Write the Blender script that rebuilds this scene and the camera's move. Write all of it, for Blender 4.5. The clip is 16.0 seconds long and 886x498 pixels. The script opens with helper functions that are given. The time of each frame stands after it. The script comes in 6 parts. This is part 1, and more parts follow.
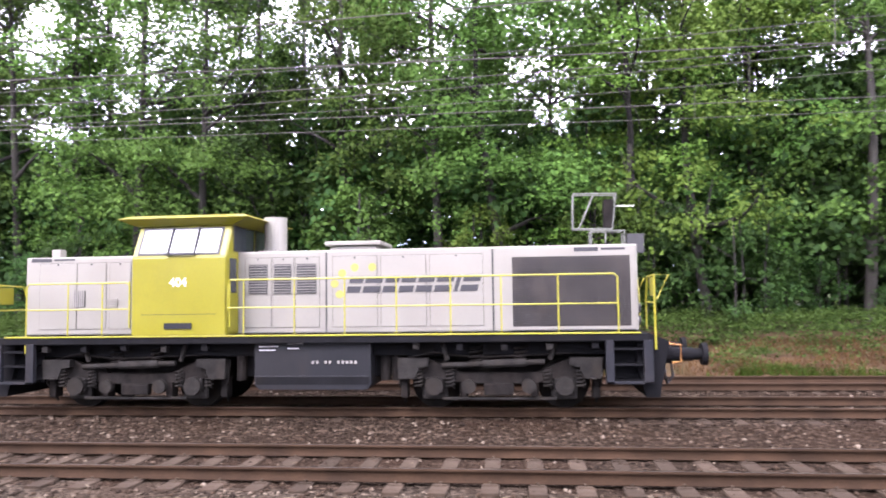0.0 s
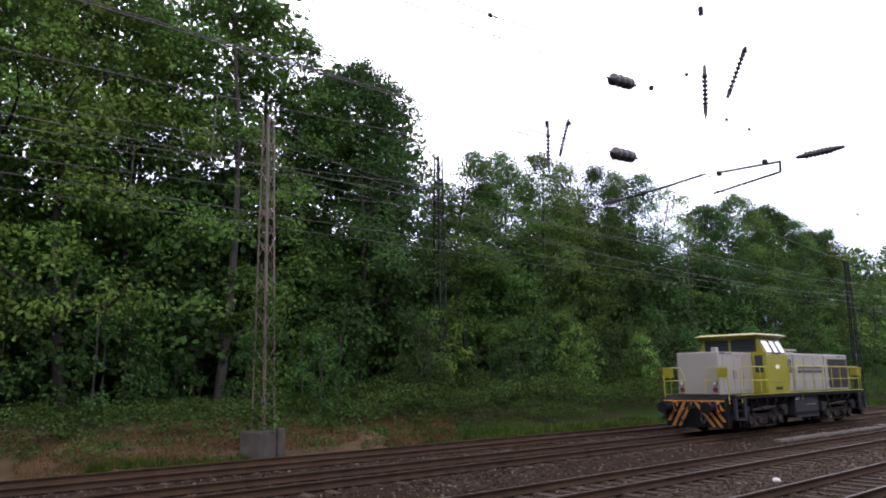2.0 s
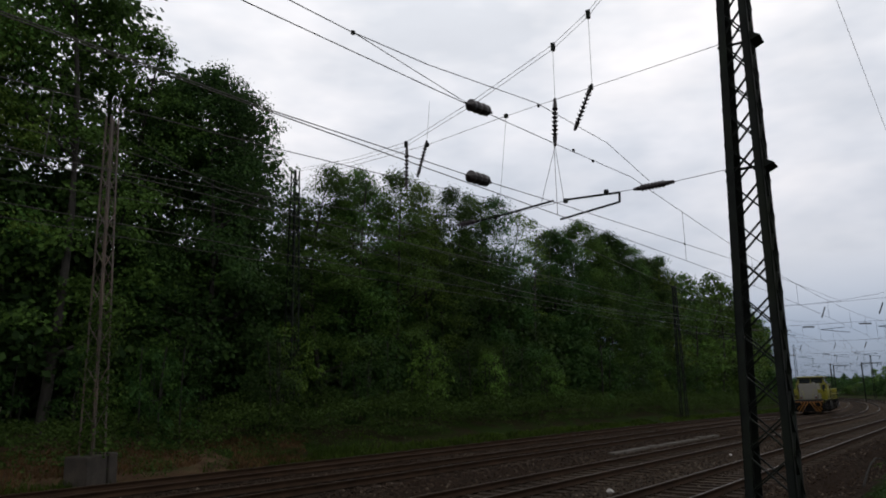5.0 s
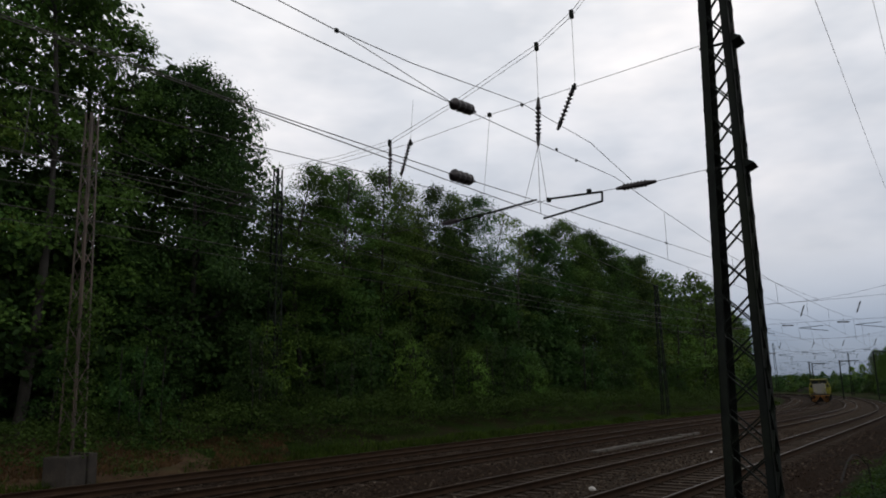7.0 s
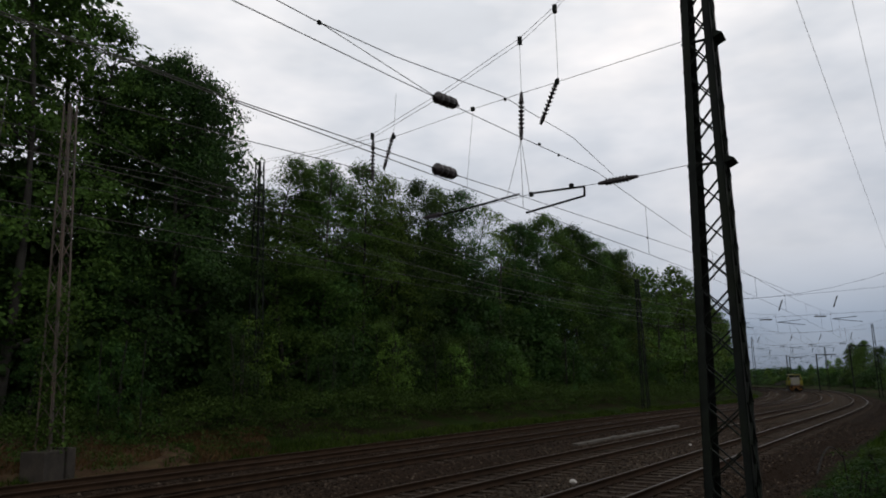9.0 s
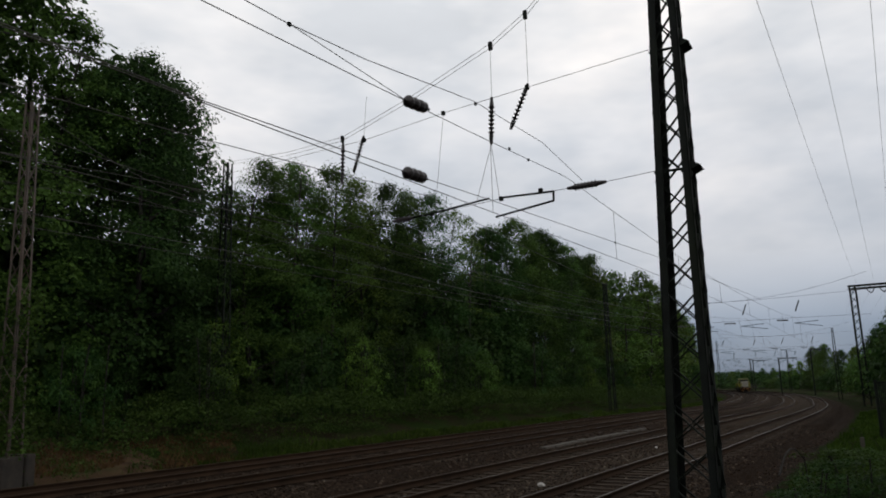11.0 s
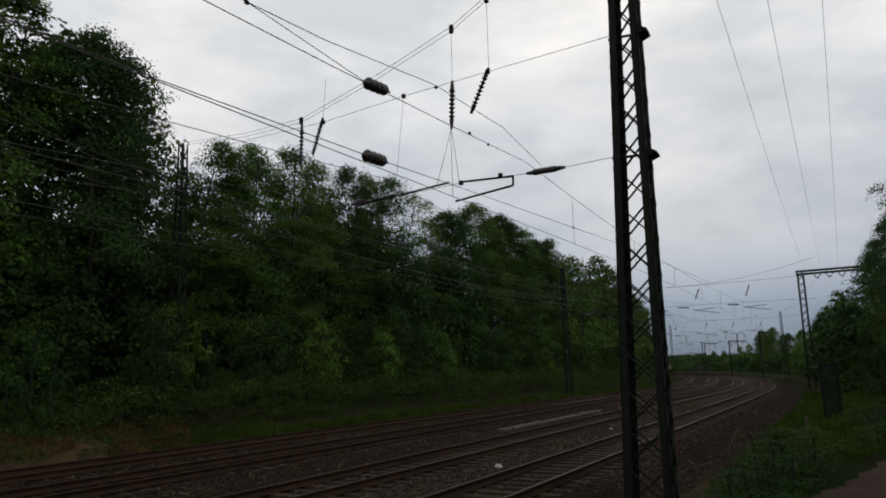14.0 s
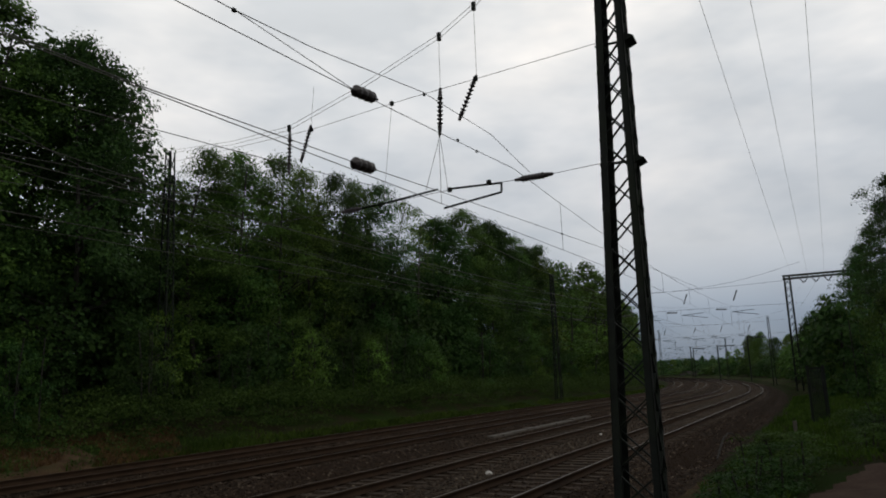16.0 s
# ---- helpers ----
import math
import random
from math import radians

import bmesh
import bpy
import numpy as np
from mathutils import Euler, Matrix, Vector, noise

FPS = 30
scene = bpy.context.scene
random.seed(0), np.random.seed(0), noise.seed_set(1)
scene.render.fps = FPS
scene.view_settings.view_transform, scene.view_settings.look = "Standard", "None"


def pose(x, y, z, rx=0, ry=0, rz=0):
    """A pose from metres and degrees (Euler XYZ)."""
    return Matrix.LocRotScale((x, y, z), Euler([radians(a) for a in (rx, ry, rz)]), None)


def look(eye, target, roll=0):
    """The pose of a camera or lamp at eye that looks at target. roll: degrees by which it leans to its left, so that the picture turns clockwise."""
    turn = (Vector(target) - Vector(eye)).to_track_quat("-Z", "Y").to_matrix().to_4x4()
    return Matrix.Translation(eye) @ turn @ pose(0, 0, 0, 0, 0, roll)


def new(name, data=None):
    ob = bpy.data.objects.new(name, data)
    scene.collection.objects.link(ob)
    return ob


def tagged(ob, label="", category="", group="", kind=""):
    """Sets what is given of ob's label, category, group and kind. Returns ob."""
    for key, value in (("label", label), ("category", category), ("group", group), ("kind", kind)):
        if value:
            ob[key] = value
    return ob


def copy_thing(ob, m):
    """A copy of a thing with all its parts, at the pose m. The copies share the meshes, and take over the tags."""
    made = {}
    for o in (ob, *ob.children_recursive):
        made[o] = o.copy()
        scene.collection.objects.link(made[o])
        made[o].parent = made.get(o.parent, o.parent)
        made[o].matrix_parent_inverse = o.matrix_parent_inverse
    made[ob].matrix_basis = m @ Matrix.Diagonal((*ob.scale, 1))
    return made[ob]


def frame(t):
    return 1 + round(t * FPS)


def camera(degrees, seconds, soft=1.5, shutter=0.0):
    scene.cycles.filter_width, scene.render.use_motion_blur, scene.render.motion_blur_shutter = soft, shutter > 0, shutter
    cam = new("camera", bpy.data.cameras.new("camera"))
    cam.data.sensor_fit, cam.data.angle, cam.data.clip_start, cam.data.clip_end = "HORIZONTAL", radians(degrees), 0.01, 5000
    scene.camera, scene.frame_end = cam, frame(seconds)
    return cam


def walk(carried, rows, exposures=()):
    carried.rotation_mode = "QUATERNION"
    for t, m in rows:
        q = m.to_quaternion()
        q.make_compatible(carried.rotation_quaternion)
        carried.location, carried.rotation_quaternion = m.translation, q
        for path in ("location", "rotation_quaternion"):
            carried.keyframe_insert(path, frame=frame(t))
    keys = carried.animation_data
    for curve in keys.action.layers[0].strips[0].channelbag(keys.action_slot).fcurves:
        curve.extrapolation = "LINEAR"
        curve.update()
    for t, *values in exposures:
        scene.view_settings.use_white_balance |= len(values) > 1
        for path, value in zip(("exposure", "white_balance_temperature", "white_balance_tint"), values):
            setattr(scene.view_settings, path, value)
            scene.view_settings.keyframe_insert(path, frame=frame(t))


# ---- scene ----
# ---- camera: one spot beside the tracks, turned by hand ----
EYE_Z = 2.13
TURNS = [(0, 93.72, 0.81, 6.36), (0.3, 93.91, 0.56, -6.54), (0.5, 94.36, 0.98, -16.79), (0.6, 94.56, 1.34, -20.57),
         (1, 96.84, -0.81, -34.64), (1.5, 100.02, 0.24, -39.90), (2, 100.21, 0.64, -41.10), (2.5, 99.86, 0.35, -43.67),
         (3, 99.82, 0.44, -48.40), (3.5, 100.66, 1.18, -50.81), (4, 101.08, 1.19, -52.02), (4.5, 101.30, 1.09, -52.44),
         (7, 101.32, 1.21, -53.93), (7.5, 101.15, 1.22, -54.62), (8, 101.07, 0.91, -54.95), (8.5, 100.89, 1.31, -55.39),
         (9, 100.81, 1.28, -55.32), (11.5, 100.52, 2.00, -58.67), (12, 99.71, 2.65, -59.10), (12.5, 99.28, 2.46, -58.48),
         (13, 99.37, 1.83, -59.85), (13.5, 99.46, 1.84, -60.64), (14, 99.69, 1.69, -60.94), (14.5, 99.76, 2.00, -61.30),
         (15, 100.07, 2.20, -61.53), (15.5, 100.25, 2.43, -61.55), (16, 100.21, 2.19, -61.74)]
STOPS = [(0, 4.0, 6200, 27), (0.3, 4.17, 6080, 29), (0.6, 4.35, 5850, 35), (1.0, 4.12, 5820, 38), (1.5, 3.3, 5980, 31), (2.0, 2.25, 6080, 22), (2.5, 1.62, 6110, 19), (3.0, 1.13, 6170, 15),
         (3.5, 0.7, 6330, 11), (7, 0.37, 6530, 9), (16, 0.28, 6720, 6)]
cam = camera(63.05, 16.0, soft=1.85, shutter=0.1)
walk(cam, [(t, pose(0, 0, EYE_Z, rx, ry, rz)) for t, rx, ry, rz in TURNS], STOPS)


# ---- sky and light: a high overcast with darker cloud low down ----
def make_sky():
    world = bpy.data.worlds.new("overcast_sky")
    scene.world = world
    world.use_nodes = True
    nt = world.node_tree
    nt.nodes.clear()
    N, K = nt.nodes.new, nt.links.new
    out, bg = N("ShaderNodeOutputWorld"), N("ShaderNodeBackground")
    geo, sep = N("ShaderNodeTexCoord"), N("ShaderNodeSeparateXYZ")
    sky = N("ShaderNodeTexSky")
    sky.sky_type, sky.sun_disc = "NISHITA", False
    sky.sun_elevation, sky.sun_rotation = radians(48), radians(205)
    ramp = N("ShaderNodeValToRGB")
    e = ramp.color_ramp.elements
    e[0].position, e[0].color = 0.0, (0.15, 0.183, 0.25, 1)
    e[1].position, e[1].color = 0.55, (0.85, 0.83, 0.83, 1)
    for p, c in ((0.8, (0.42, 0.42, 0.44, 1)), (1.0, (0.36, 0.365, 0.385, 1)), (0.07, (0.195, 0.236, 0.318, 1)), (0.17, (0.45, 0.47, 0.52, 1)), (0.30, (0.68, 0.675, 0.70, 1))):
        el = e.new(p)
        el.color = c
    n1, n2 = N("ShaderNodeTexNoise"), N("ShaderNodeTexNoise")
    mp = N("ShaderNodeMapping")
    mp.inputs["Scale"].default_value = (1, 1, 2.6)
    n1.inputs["Scale"].default_value, n1.inputs["Detail"].default_value, n1.inputs["Roughness"].default_value = 1.9, 5, 0.55
    n2.inputs["Scale"].default_value, n2.inputs["Detail"].default_value = 5.5, 4
    mr = N("ShaderNodeMapRange")
    mr.inputs["From Min"].default_value, mr.inputs["From Max"].default_value = 0.40, 0.62
    mr.inputs["To Min"].default_value, mr.inputs["To Max"].default_value = 0.82, 1.16
    mr2 = N("ShaderNodeMapRange")
    mr2.inputs["To Min"].default_value, mr2.inputs["To Max"].default_value = 0.88, 1.12
    hue, tone = N("ShaderNodeValToRGB"), N("ShaderNodeVectorMath")
    hue.color_ramp.elements[0].position, hue.color_ramp.elements[0].color = 0.40, (0.915, 0.955, 1.01, 1)
    hue.color_ramp.elements[1].position, hue.color_ramp.elements[1].color = 0.60, (1.03, 1.0, 0.98, 1)
    tone.operation = "MULTIPLY"
    mul, mul2 = N("ShaderNodeMath"), N("ShaderNodeVectorMath")
    mul.operation, mul2.operation = "MULTIPLY", "SCALE"
    mix = N("ShaderNodeMixRGB")
    mix.inputs[0].default_value = 0.08
    sc = N("ShaderNodeVectorMath")
    sc.operation = "SCALE"
    sc.inputs["Scale"].default_value = 0.1
    K(geo.outputs["Generated"], sep.inputs[0]), K(sep.outputs["Z"], ramp.inputs[0])
    K(geo.outputs["Generated"], mp.inputs[0]), K(mp.outputs[0], n1.inputs["Vector"]), K(mp.outputs[0], n2.inputs["Vector"])
    K(n1.outputs["Fac"], mr.inputs[0]), K(n2.outputs["Fac"], mr2.inputs[0])
    K(mr.outputs[0], mul.inputs[0]), K(mr2.outputs[0], mul.inputs[1])
    K(n1.outputs["Fac"], hue.inputs[0]), K(ramp.outputs[0], tone.inputs[0]), K(hue.outputs[0], tone.inputs[1]), K(tone.outputs[0], mul2.inputs[0]), K(mul.outputs[0], mul2.inputs["Scale"])
    K(sky.outputs[0], sc.inputs[0])
    K(mul2.outputs[0], mix.inputs[1]), K(sc.outputs[0], mix.inputs[2])
    K(mix.outputs[0], bg.inputs[0]), K(bg.outputs[0], out.inputs[0])
    bg.inputs["Strength"].default_value = 1.0
    sun = new("sun", bpy.data.lights.new("sun", "SUN"))
    sun.data.energy, sun.data.angle, sun.data.color = 0.4, radians(18), (1.0, 0.97, 0.92)
    sun.matrix_world = look((-30, -50, 70), (0, 12, 0))


make_sky()


# ---- materials ----
def mat(name, color, rough=0.6, metal=0.0, vary=0.25, scale=3.0, fine=40.0, bump=0.15, dirt=None, dirt_amount=0.5, spec=0.5, each=0.0, size=0.004):
    """Paint, metal, stone: a base colour varied at two scales, with dirt patches and a fine relief."""
    m = bpy.data.materials.new(name)
    m.use_nodes = True
    nt = m.node_tree
    N, K = nt.nodes.new, nt.links.new
    b = nt.nodes["Principled BSDF"]
    tc = N("ShaderNodeTexCoord")
    big, small = N("ShaderNodeTexNoise"), N("ShaderNodeTexNoise")
    big.inputs["Scale"].default_value, big.inputs["Detail"].default_value = scale, 6
    small.inputs["Scale"].default_value, small.inputs["Detail"].default_value = fine, 3
    K(tc.outputs["Object"], big.inputs["Vector"]), K(tc.outputs["Object"], small.inputs["Vector"])
    hsv = N("ShaderNodeHueSaturation")
    hsv.inputs["Color"].default_value = (*color, 1)
    v1, v2 = N("ShaderNodeMapRange"), N("ShaderNodeMapRange")
    for v, a in ((v1, vary), (v2, vary * 0.6)):
        v.inputs["From Min"].default_value, v.inputs["From Max"].default_value = 0.3, 0.7
        v.inputs["To Min"].default_value, v.inputs["To Max"].default_value = 1 - a, 1 + a
    mu = N("ShaderNodeMath")
    mu.operation = "MULTIPLY"
    K(big.outputs["Fac"], v1.inputs[0]), K(small.outputs["Fac"], v2.inputs[0])
    K(v1.outputs[0], mu.inputs[0]), K(v2.outputs[0], mu.inputs[1])
    last = mu.outputs[0]
    if each:
        oi, v3, mu2 = N("ShaderNodeObjectInfo"), N("ShaderNodeMapRange"), N("ShaderNodeMath")
        v3.inputs["To Min"].default_value, v3.inputs["To Max"].default_value = 1 - each, 1 + each
        mu2.operation = "MULTIPLY"
        K(oi.outputs["Random"], v3.inputs[0]), K(v3.outputs[0], mu2.inputs[0]), K(last, mu2.inputs[1])
        last = mu2.outputs[0]
    K(last, hsv.inputs["Value"])
    col = hsv.outputs[0]
    if dirt:
        dn, dr, mx = N("ShaderNodeTexNoise"), N("ShaderNodeMapRange"), N("ShaderNodeMixRGB")
        dn.inputs["Scale"].default_value, dn.inputs["Detail"].default_value, dn.inputs["Roughness"].default_value = scale * 0.7, 8, 0.65
        st = N("ShaderNodeMapping")
        st.inputs["Scale"].default_value, st.inputs["Location"].default_value = (1, 1, 0.45), (3.1, 7.7, 1.3)
        K(tc.outputs["Object"], st.inputs[0]), K(st.outputs[0], dn.inputs["Vector"])
        dr.inputs["From Min"].default_value, dr.inputs["From Max"].default_value = 0.48, 0.72
        dr.inputs["To Max"].default_value = dirt_amount
        K(dn.outputs["Fac"], dr.inputs[0]), K(dr.outputs[0], mx.inputs[0]), K(col, mx.inputs[1])
        mx.inputs[2].default_value = (*dirt, 1)
        col = mx.outputs[0]
    K(col, b.inputs["Base Color"])
    rr = N("ShaderNodeMapRange")
    rr.inputs["To Min"].default_value, rr.inputs["To Max"].default_value = max(0.02, rough - 0.12), min(1, rough + 0.12)
    K(big.outputs["Fac"], rr.inputs[0]), K(rr.outputs[0], b.inputs["Roughness"])
    b.inputs["Metallic"].default_value = metal
    b.inputs["Specular IOR Level"].default_value = spec
    if bump:
        bp = N("ShaderNodeBump")
        bp.inputs["Strength"].default_value, bp.inputs["Distance"].default_value = bump, size
        K(small.outputs["Fac"], bp.inputs["Height"]), K(bp.outputs[0], b.inputs["Normal"])
    return m


def stony(name, dark, light, per_metre=22.0, depth=0.03, patches=None):
    """Loose ballast: cells the size of the stones, each with its own shade, rust-brown patches between."""
    m = bpy.data.materials.new(name)
    m.use_nodes = True
    nt = m.node_tree
    N, K = nt.nodes.new, nt.links.new
    b = nt.nodes["Principled BSDF"]
    tc = N("ShaderNodeTexCoord")
    vo, no, ramp, mx = N("ShaderNodeTexVoronoi"), N("ShaderNodeTexNoise"), N("ShaderNodeValToRGB"), N("ShaderNodeMixRGB")
    vo.inputs["Scale"].default_value = per_metre
    no.inputs["Scale"].default_value, no.inputs["Detail"].default_value = 0.35, 7
    K(tc.outputs["Object"], vo.inputs["Vector"]), K(tc.outputs["Object"], no.inputs["Vector"])
    sep = N("ShaderNodeSeparateColor")
    K(vo.outputs["Color"], sep.inputs[0]), K(sep.outputs[0], ramp.inputs[0])
    e = ramp.color_ramp.elements
    e[0].color, e[1].color = (*dark, 1), (*light, 1)
    e[0].position, e[1].position = 0.1, 1.0
    mid = e.new(0.8)
    mid.color = tuple(0.65 * a + 0.35 * c for a, c in zip(dark, light)) + (1,)
    mr = N("ShaderNodeMapRange")
    mr.inputs["From Min"].default_value, mr.inputs["From Max"].default_value, mr.inputs["To Max"].default_value = 0.42, 0.66, 0.75
    K(no.outputs["Fac"], mr.inputs[0]), K(mr.outputs[0], mx.inputs[0]), K(ramp.outputs[0], mx.inputs[1])
    mx.inputs[2].default_value = (*(patches or dark), 1)
    mx.blend_type = "MIX"
    K(mx.outputs[0], b.inputs["Base Color"])
    b.inputs["Roughness"].default_value = 0.95
    b.inputs["Specular IOR Level"].default_value = 0.03
    bp = N("ShaderNodeBump")
    bp.inputs["Strength"].default_value, bp.inputs["Distance"].default_value, bp.invert = 0.9, depth, True
    K(vo.outputs["Distance"], bp.inputs["Height"]), K(bp.outputs[0], b.inputs["Normal"])
    return m


def leafy(name, color, light, sheen=0.07):
    """Leaves: each leaf its own shade of green, a little light let through."""
    m = bpy.data.materials.new(name)
    m.use_nodes = True
    nt = m.node_tree
    N, K = nt.nodes.new, nt.links.new
    b, out = nt.nodes["Principled BSDF"], nt.nodes["Material Output"]
    g, oi, mx, tr, sh = N("ShaderNodeNewGeometry"), N("ShaderNodeObjectInfo"), N("ShaderNodeMixRGB"), N("ShaderNodeBsdfTranslucent"), N("ShaderNodeMixShader")
    hs = N("ShaderNodeHueSaturation")
    mx.inputs[1].default_value, mx.inputs[2].default_value = (*color, 1), (*light, 1)
    K(g.outputs["Random Per Island"], mx.inputs[0]), K(mx.outputs[0], hs.inputs["Color"])
    mr, mh = N("ShaderNodeMapRange"), N("ShaderNodeMapRange")
    mr.inputs["To Min"].default_value, mr.inputs["To Max"].default_value = 0.72, 1.3
    tc, no, mn, mu = N("ShaderNodeTexCoord"), N("ShaderNodeTexNoise"), N("ShaderNodeMapRange"), N("ShaderNodeMath")
    no.inputs["Scale"].default_value, no.inputs["Detail"].default_value = 0.55, 3
    mn.inputs["From Min"].default_value, mn.inputs["From Max"].default_value = 0.35, 0.65
    mn.inputs["To Min"].default_value, mn.inputs["To Max"].default_value = 0.68, 1.28
    mu.operation = "MULTIPLY"
    K(tc.outputs["Object"], no.inputs["Vector"]), K(no.outputs["Fac"], mn.inputs[0])
    mh.inputs["To Min"].default_value, mh.inputs["To Max"].default_value = 0.488, 0.516
    K(oi.outputs["Random"], mr.inputs[0]), K(mr.outputs[0], mu.inputs[0]), K(mn.outputs[0], mu.inputs[1]), K(mu.outputs[0], hs.inputs["Value"])
    K(oi.outputs["Random"], mh.inputs[0]), K(mh.outputs[0], hs.inputs["Hue"])
    K(hs.outputs[0], b.inputs["Base Color"]), K(hs.outputs[0], tr.inputs[0])
    b.inputs["Roughness"].default_value, b.inputs["Specular IOR Level"].default_value = 0.55, sheen
    sh.inputs[0].default_value = 0.42
    K(b.outputs[0], sh.inputs[1]), K(tr.outputs[0], sh.inputs[2]), K(sh.outputs[0], out.inputs[0])
    return m


def earthy(name, soil, grass, dry, scale=0.5, need=0.5):
    """Ground: soil, dry grass and green growth in patches."""
    m = bpy.data.materials.new(name)
    m.use_nodes = True
    nt = m.node_tree
    N, K = nt.nodes.new, nt.links.new
    b = nt.nodes["Principled BSDF"]
    tc = N("ShaderNodeTexCoord")
    a, c, d = (N("ShaderNodeTexNoise") for _ in range(3))
    for n, s in ((a, scale), (c, scale * 4), (d, 30)):
        n.inputs["Scale"].default_value, n.inputs["Detail"].default_value, n.inputs["Roughness"].default_value = s, 7, 0.6
        K(tc.outputs["Object"], n.inputs["Vector"])
    m1, m2, m3 = (N("ShaderNodeMixRGB") for _ in range(3))
    r1, r2 = N("ShaderNodeMapRange"), N("ShaderNodeMapRange")
    r1.inputs["From Min"].default_value, r1.inputs["From Max"].default_value = need - 0.08, need + 0.08
    r2.inputs["From Min"].default_value, r2.inputs["From Max"].default_value = 0.4, 0.62
    K(a.outputs["Fac"], r1.inputs[0]), K(c.outputs["Fac"], r2.inputs[0])
    m1.inputs[1].default_value, m1.inputs[2].default_value = (*soil, 1), (*dry, 1)
    m2.inputs[2].default_value = (*grass, 1)
    K(r2.outputs[0], m1.inputs[0]), K(m1.outputs[0], m2.inputs[1]), K(r1.outputs[0], m2.inputs[0])
    m3.blend_type = "OVERLAY"
    m3.inputs[0].default_value = 0.6
    K(m2.outputs[0], m3.inputs[1]), K(d.outputs["Color"], m3.inputs[2])
    bw = N("ShaderNodeRGBToBW")
    K(d.outputs["Color"], bw.inputs[0]), K(bw.outputs[0], m3.inputs[2])
    K(m3.outputs[0], b.inputs["Base Color"])
    b.inputs["Roughness"].default_value, b.inputs["Specular IOR Level"].default_value = 0.98, 0.02
    bp = N("ShaderNodeBump")
    bp.inputs["Strength"].default_value, bp.inputs["Distance"].default_value = 0.8, 0.06
    K(d.outputs["Fac"], bp.inputs["Height"]), K(bp.outputs[0], b.inputs["Normal"])
    return m


BALLAST = stony("ballast_stone", (0.008669, 0.005779, 0.004117), (0.08091, 0.05917, 0.04238), 17, 0.06, (0.02167, 0.01273, 0.008173))
FRESHBALLAST = stony("paler_ballast_stone", (0.01344, 0.009839, 0.007322), (0.1243, 0.09839, 0.07322), 17, 0.06, (0.03494, 0.02413, 0.0169))
VERGE = earthy("verge_soil", (0.052, 0.033, 0.021), (0.020, 0.030, 0.010), (0.085, 0.058, 0.034), 0.5, 0.6)
WOODFLOOR = earthy("forest_floor", (0.0315, 0.0252, 0.0162), (0.027, 0.045, 0.0135), (0.045, 0.036, 0.0225), 0.3, 0.5)
GREENVERGE = earthy("green_verge", (0.0191, 0.01516, 0.008984), (0.0146, 0.02583, 0.005616), (0.02022, 0.0191, 0.008984), 0.5, 0.5)
DIRT = earthy("dirt_path", (0.058, 0.040, 0.032), (0.032, 0.034, 0.018), (0.075, 0.054, 0.043), 0.6, 0.72)
RUST = mat("rusty_rail_steel", (0.02767, 0.0164, 0.00986), 0.9, 0.0, 0.3, 2, 60, 0.3, spec=0.1)
POLISH = mat("polished_rail_head", (0.0899, 0.084, 0.07946), 0.42, 1.0, 0.15, 1.5, 30, 0.05)
SLEEPER = mat("weathered_sleeper", (0.04104, 0.03038, 0.02186), 0.9, 0, 0.3, 4, 50, 0.5, (0.0324, 0.02095, 0.01426), 0.7, 0.08, each=0.3, size=0.01)
STONE = mat("loose_ballast", (0.13, 0.105, 0.095), 0.9, 0, 0.5, 7, 40, 0.3)
PALE = mat("pale_stone", (0.5, 0.48, 0.45), 0.85, 0, 0.2, 8, 60, 0.3)
CONCRETE = mat("weathered_concrete", (0.06, 0.052, 0.043), 0.9, 0, 0.25, 2, 40, 0.5, (0.10, 0.09, 0.07), 0.6, size=0.008)
MASTGREY = mat("galvanised_mast", (0.075, 0.06, 0.05), 0.7, 0.2, 0.3, 3, 40, 0.2, (0.12, 0.075, 0.05), 0.6)
MASTDARK = mat("dark_painted_mast", (0.0105, 0.01288, 0.01148), 0.8, 0.0, 0.35, 3, 40, 0.25, (0.0168, 0.0224, 0.0112), 0.6, 0.12)
WIRE = mat("catenary_copper", (0.0585, 0.05525, 0.04875), 0.5, 0.6, 0.2, 1, 20, 0)
PORCELAIN = mat("brown_porcelain", (0.019, 0.014, 0.015), 0.5, 0, 0.25, 9, 60, 0.1)
ALU = mat("weathered_aluminium", (0.09975, 0.105, 0.0924), 0.6, 0.3, 0.2, 5, 60, 0.1, (0.19, 0.2, 0.1672), 0.4)
BLACK = mat("matt_black_board", (0.02, 0.02, 0.022), 0.7, 0, 0.2, 5, 60, 0.1)
WHITEBOARD = mat("white_enamel_plate", (0.6, 0.6, 0.585), 0.5, 0, 0.06, 5, 60, 0.05)
BARK = mat("tree_bark", (0.01159, 0.00957, 0.007337), 0.95, 0, 0.4, 3, 25, 0.9, (0.008525, 0.0099, 0.004785), 0.6, size=0.03)
BIRCH = mat("pale_bark", (0.0279, 0.02465, 0.02093), 0.9, 0, 0.3, 3, 25, 0.6, (0.01627, 0.01395, 0.01162), 0.8, size=0.02)
LEAF = leafy("broad_leaf", (0.03819, 0.07499, 0.0154), (0.07436, 0.1327, 0.02607))
LEAF2 = leafy("young_leaf", (0.05829, 0.1058, 0.01778), (0.1005, 0.1586, 0.02844))
# dark-leaved trees; also paints the shade low in the wood on thicket and bushes
LEAF3 = leafy("dark_leaf_and_shade", (0.0191, 0.04326, 0.01304), (0.0422, 0.08268, 0.01897))
FROND = leafy("bramble_leaf", (0.02776, 0.05522, 0.01232), (0.06108, 0.1031, 0.02258))
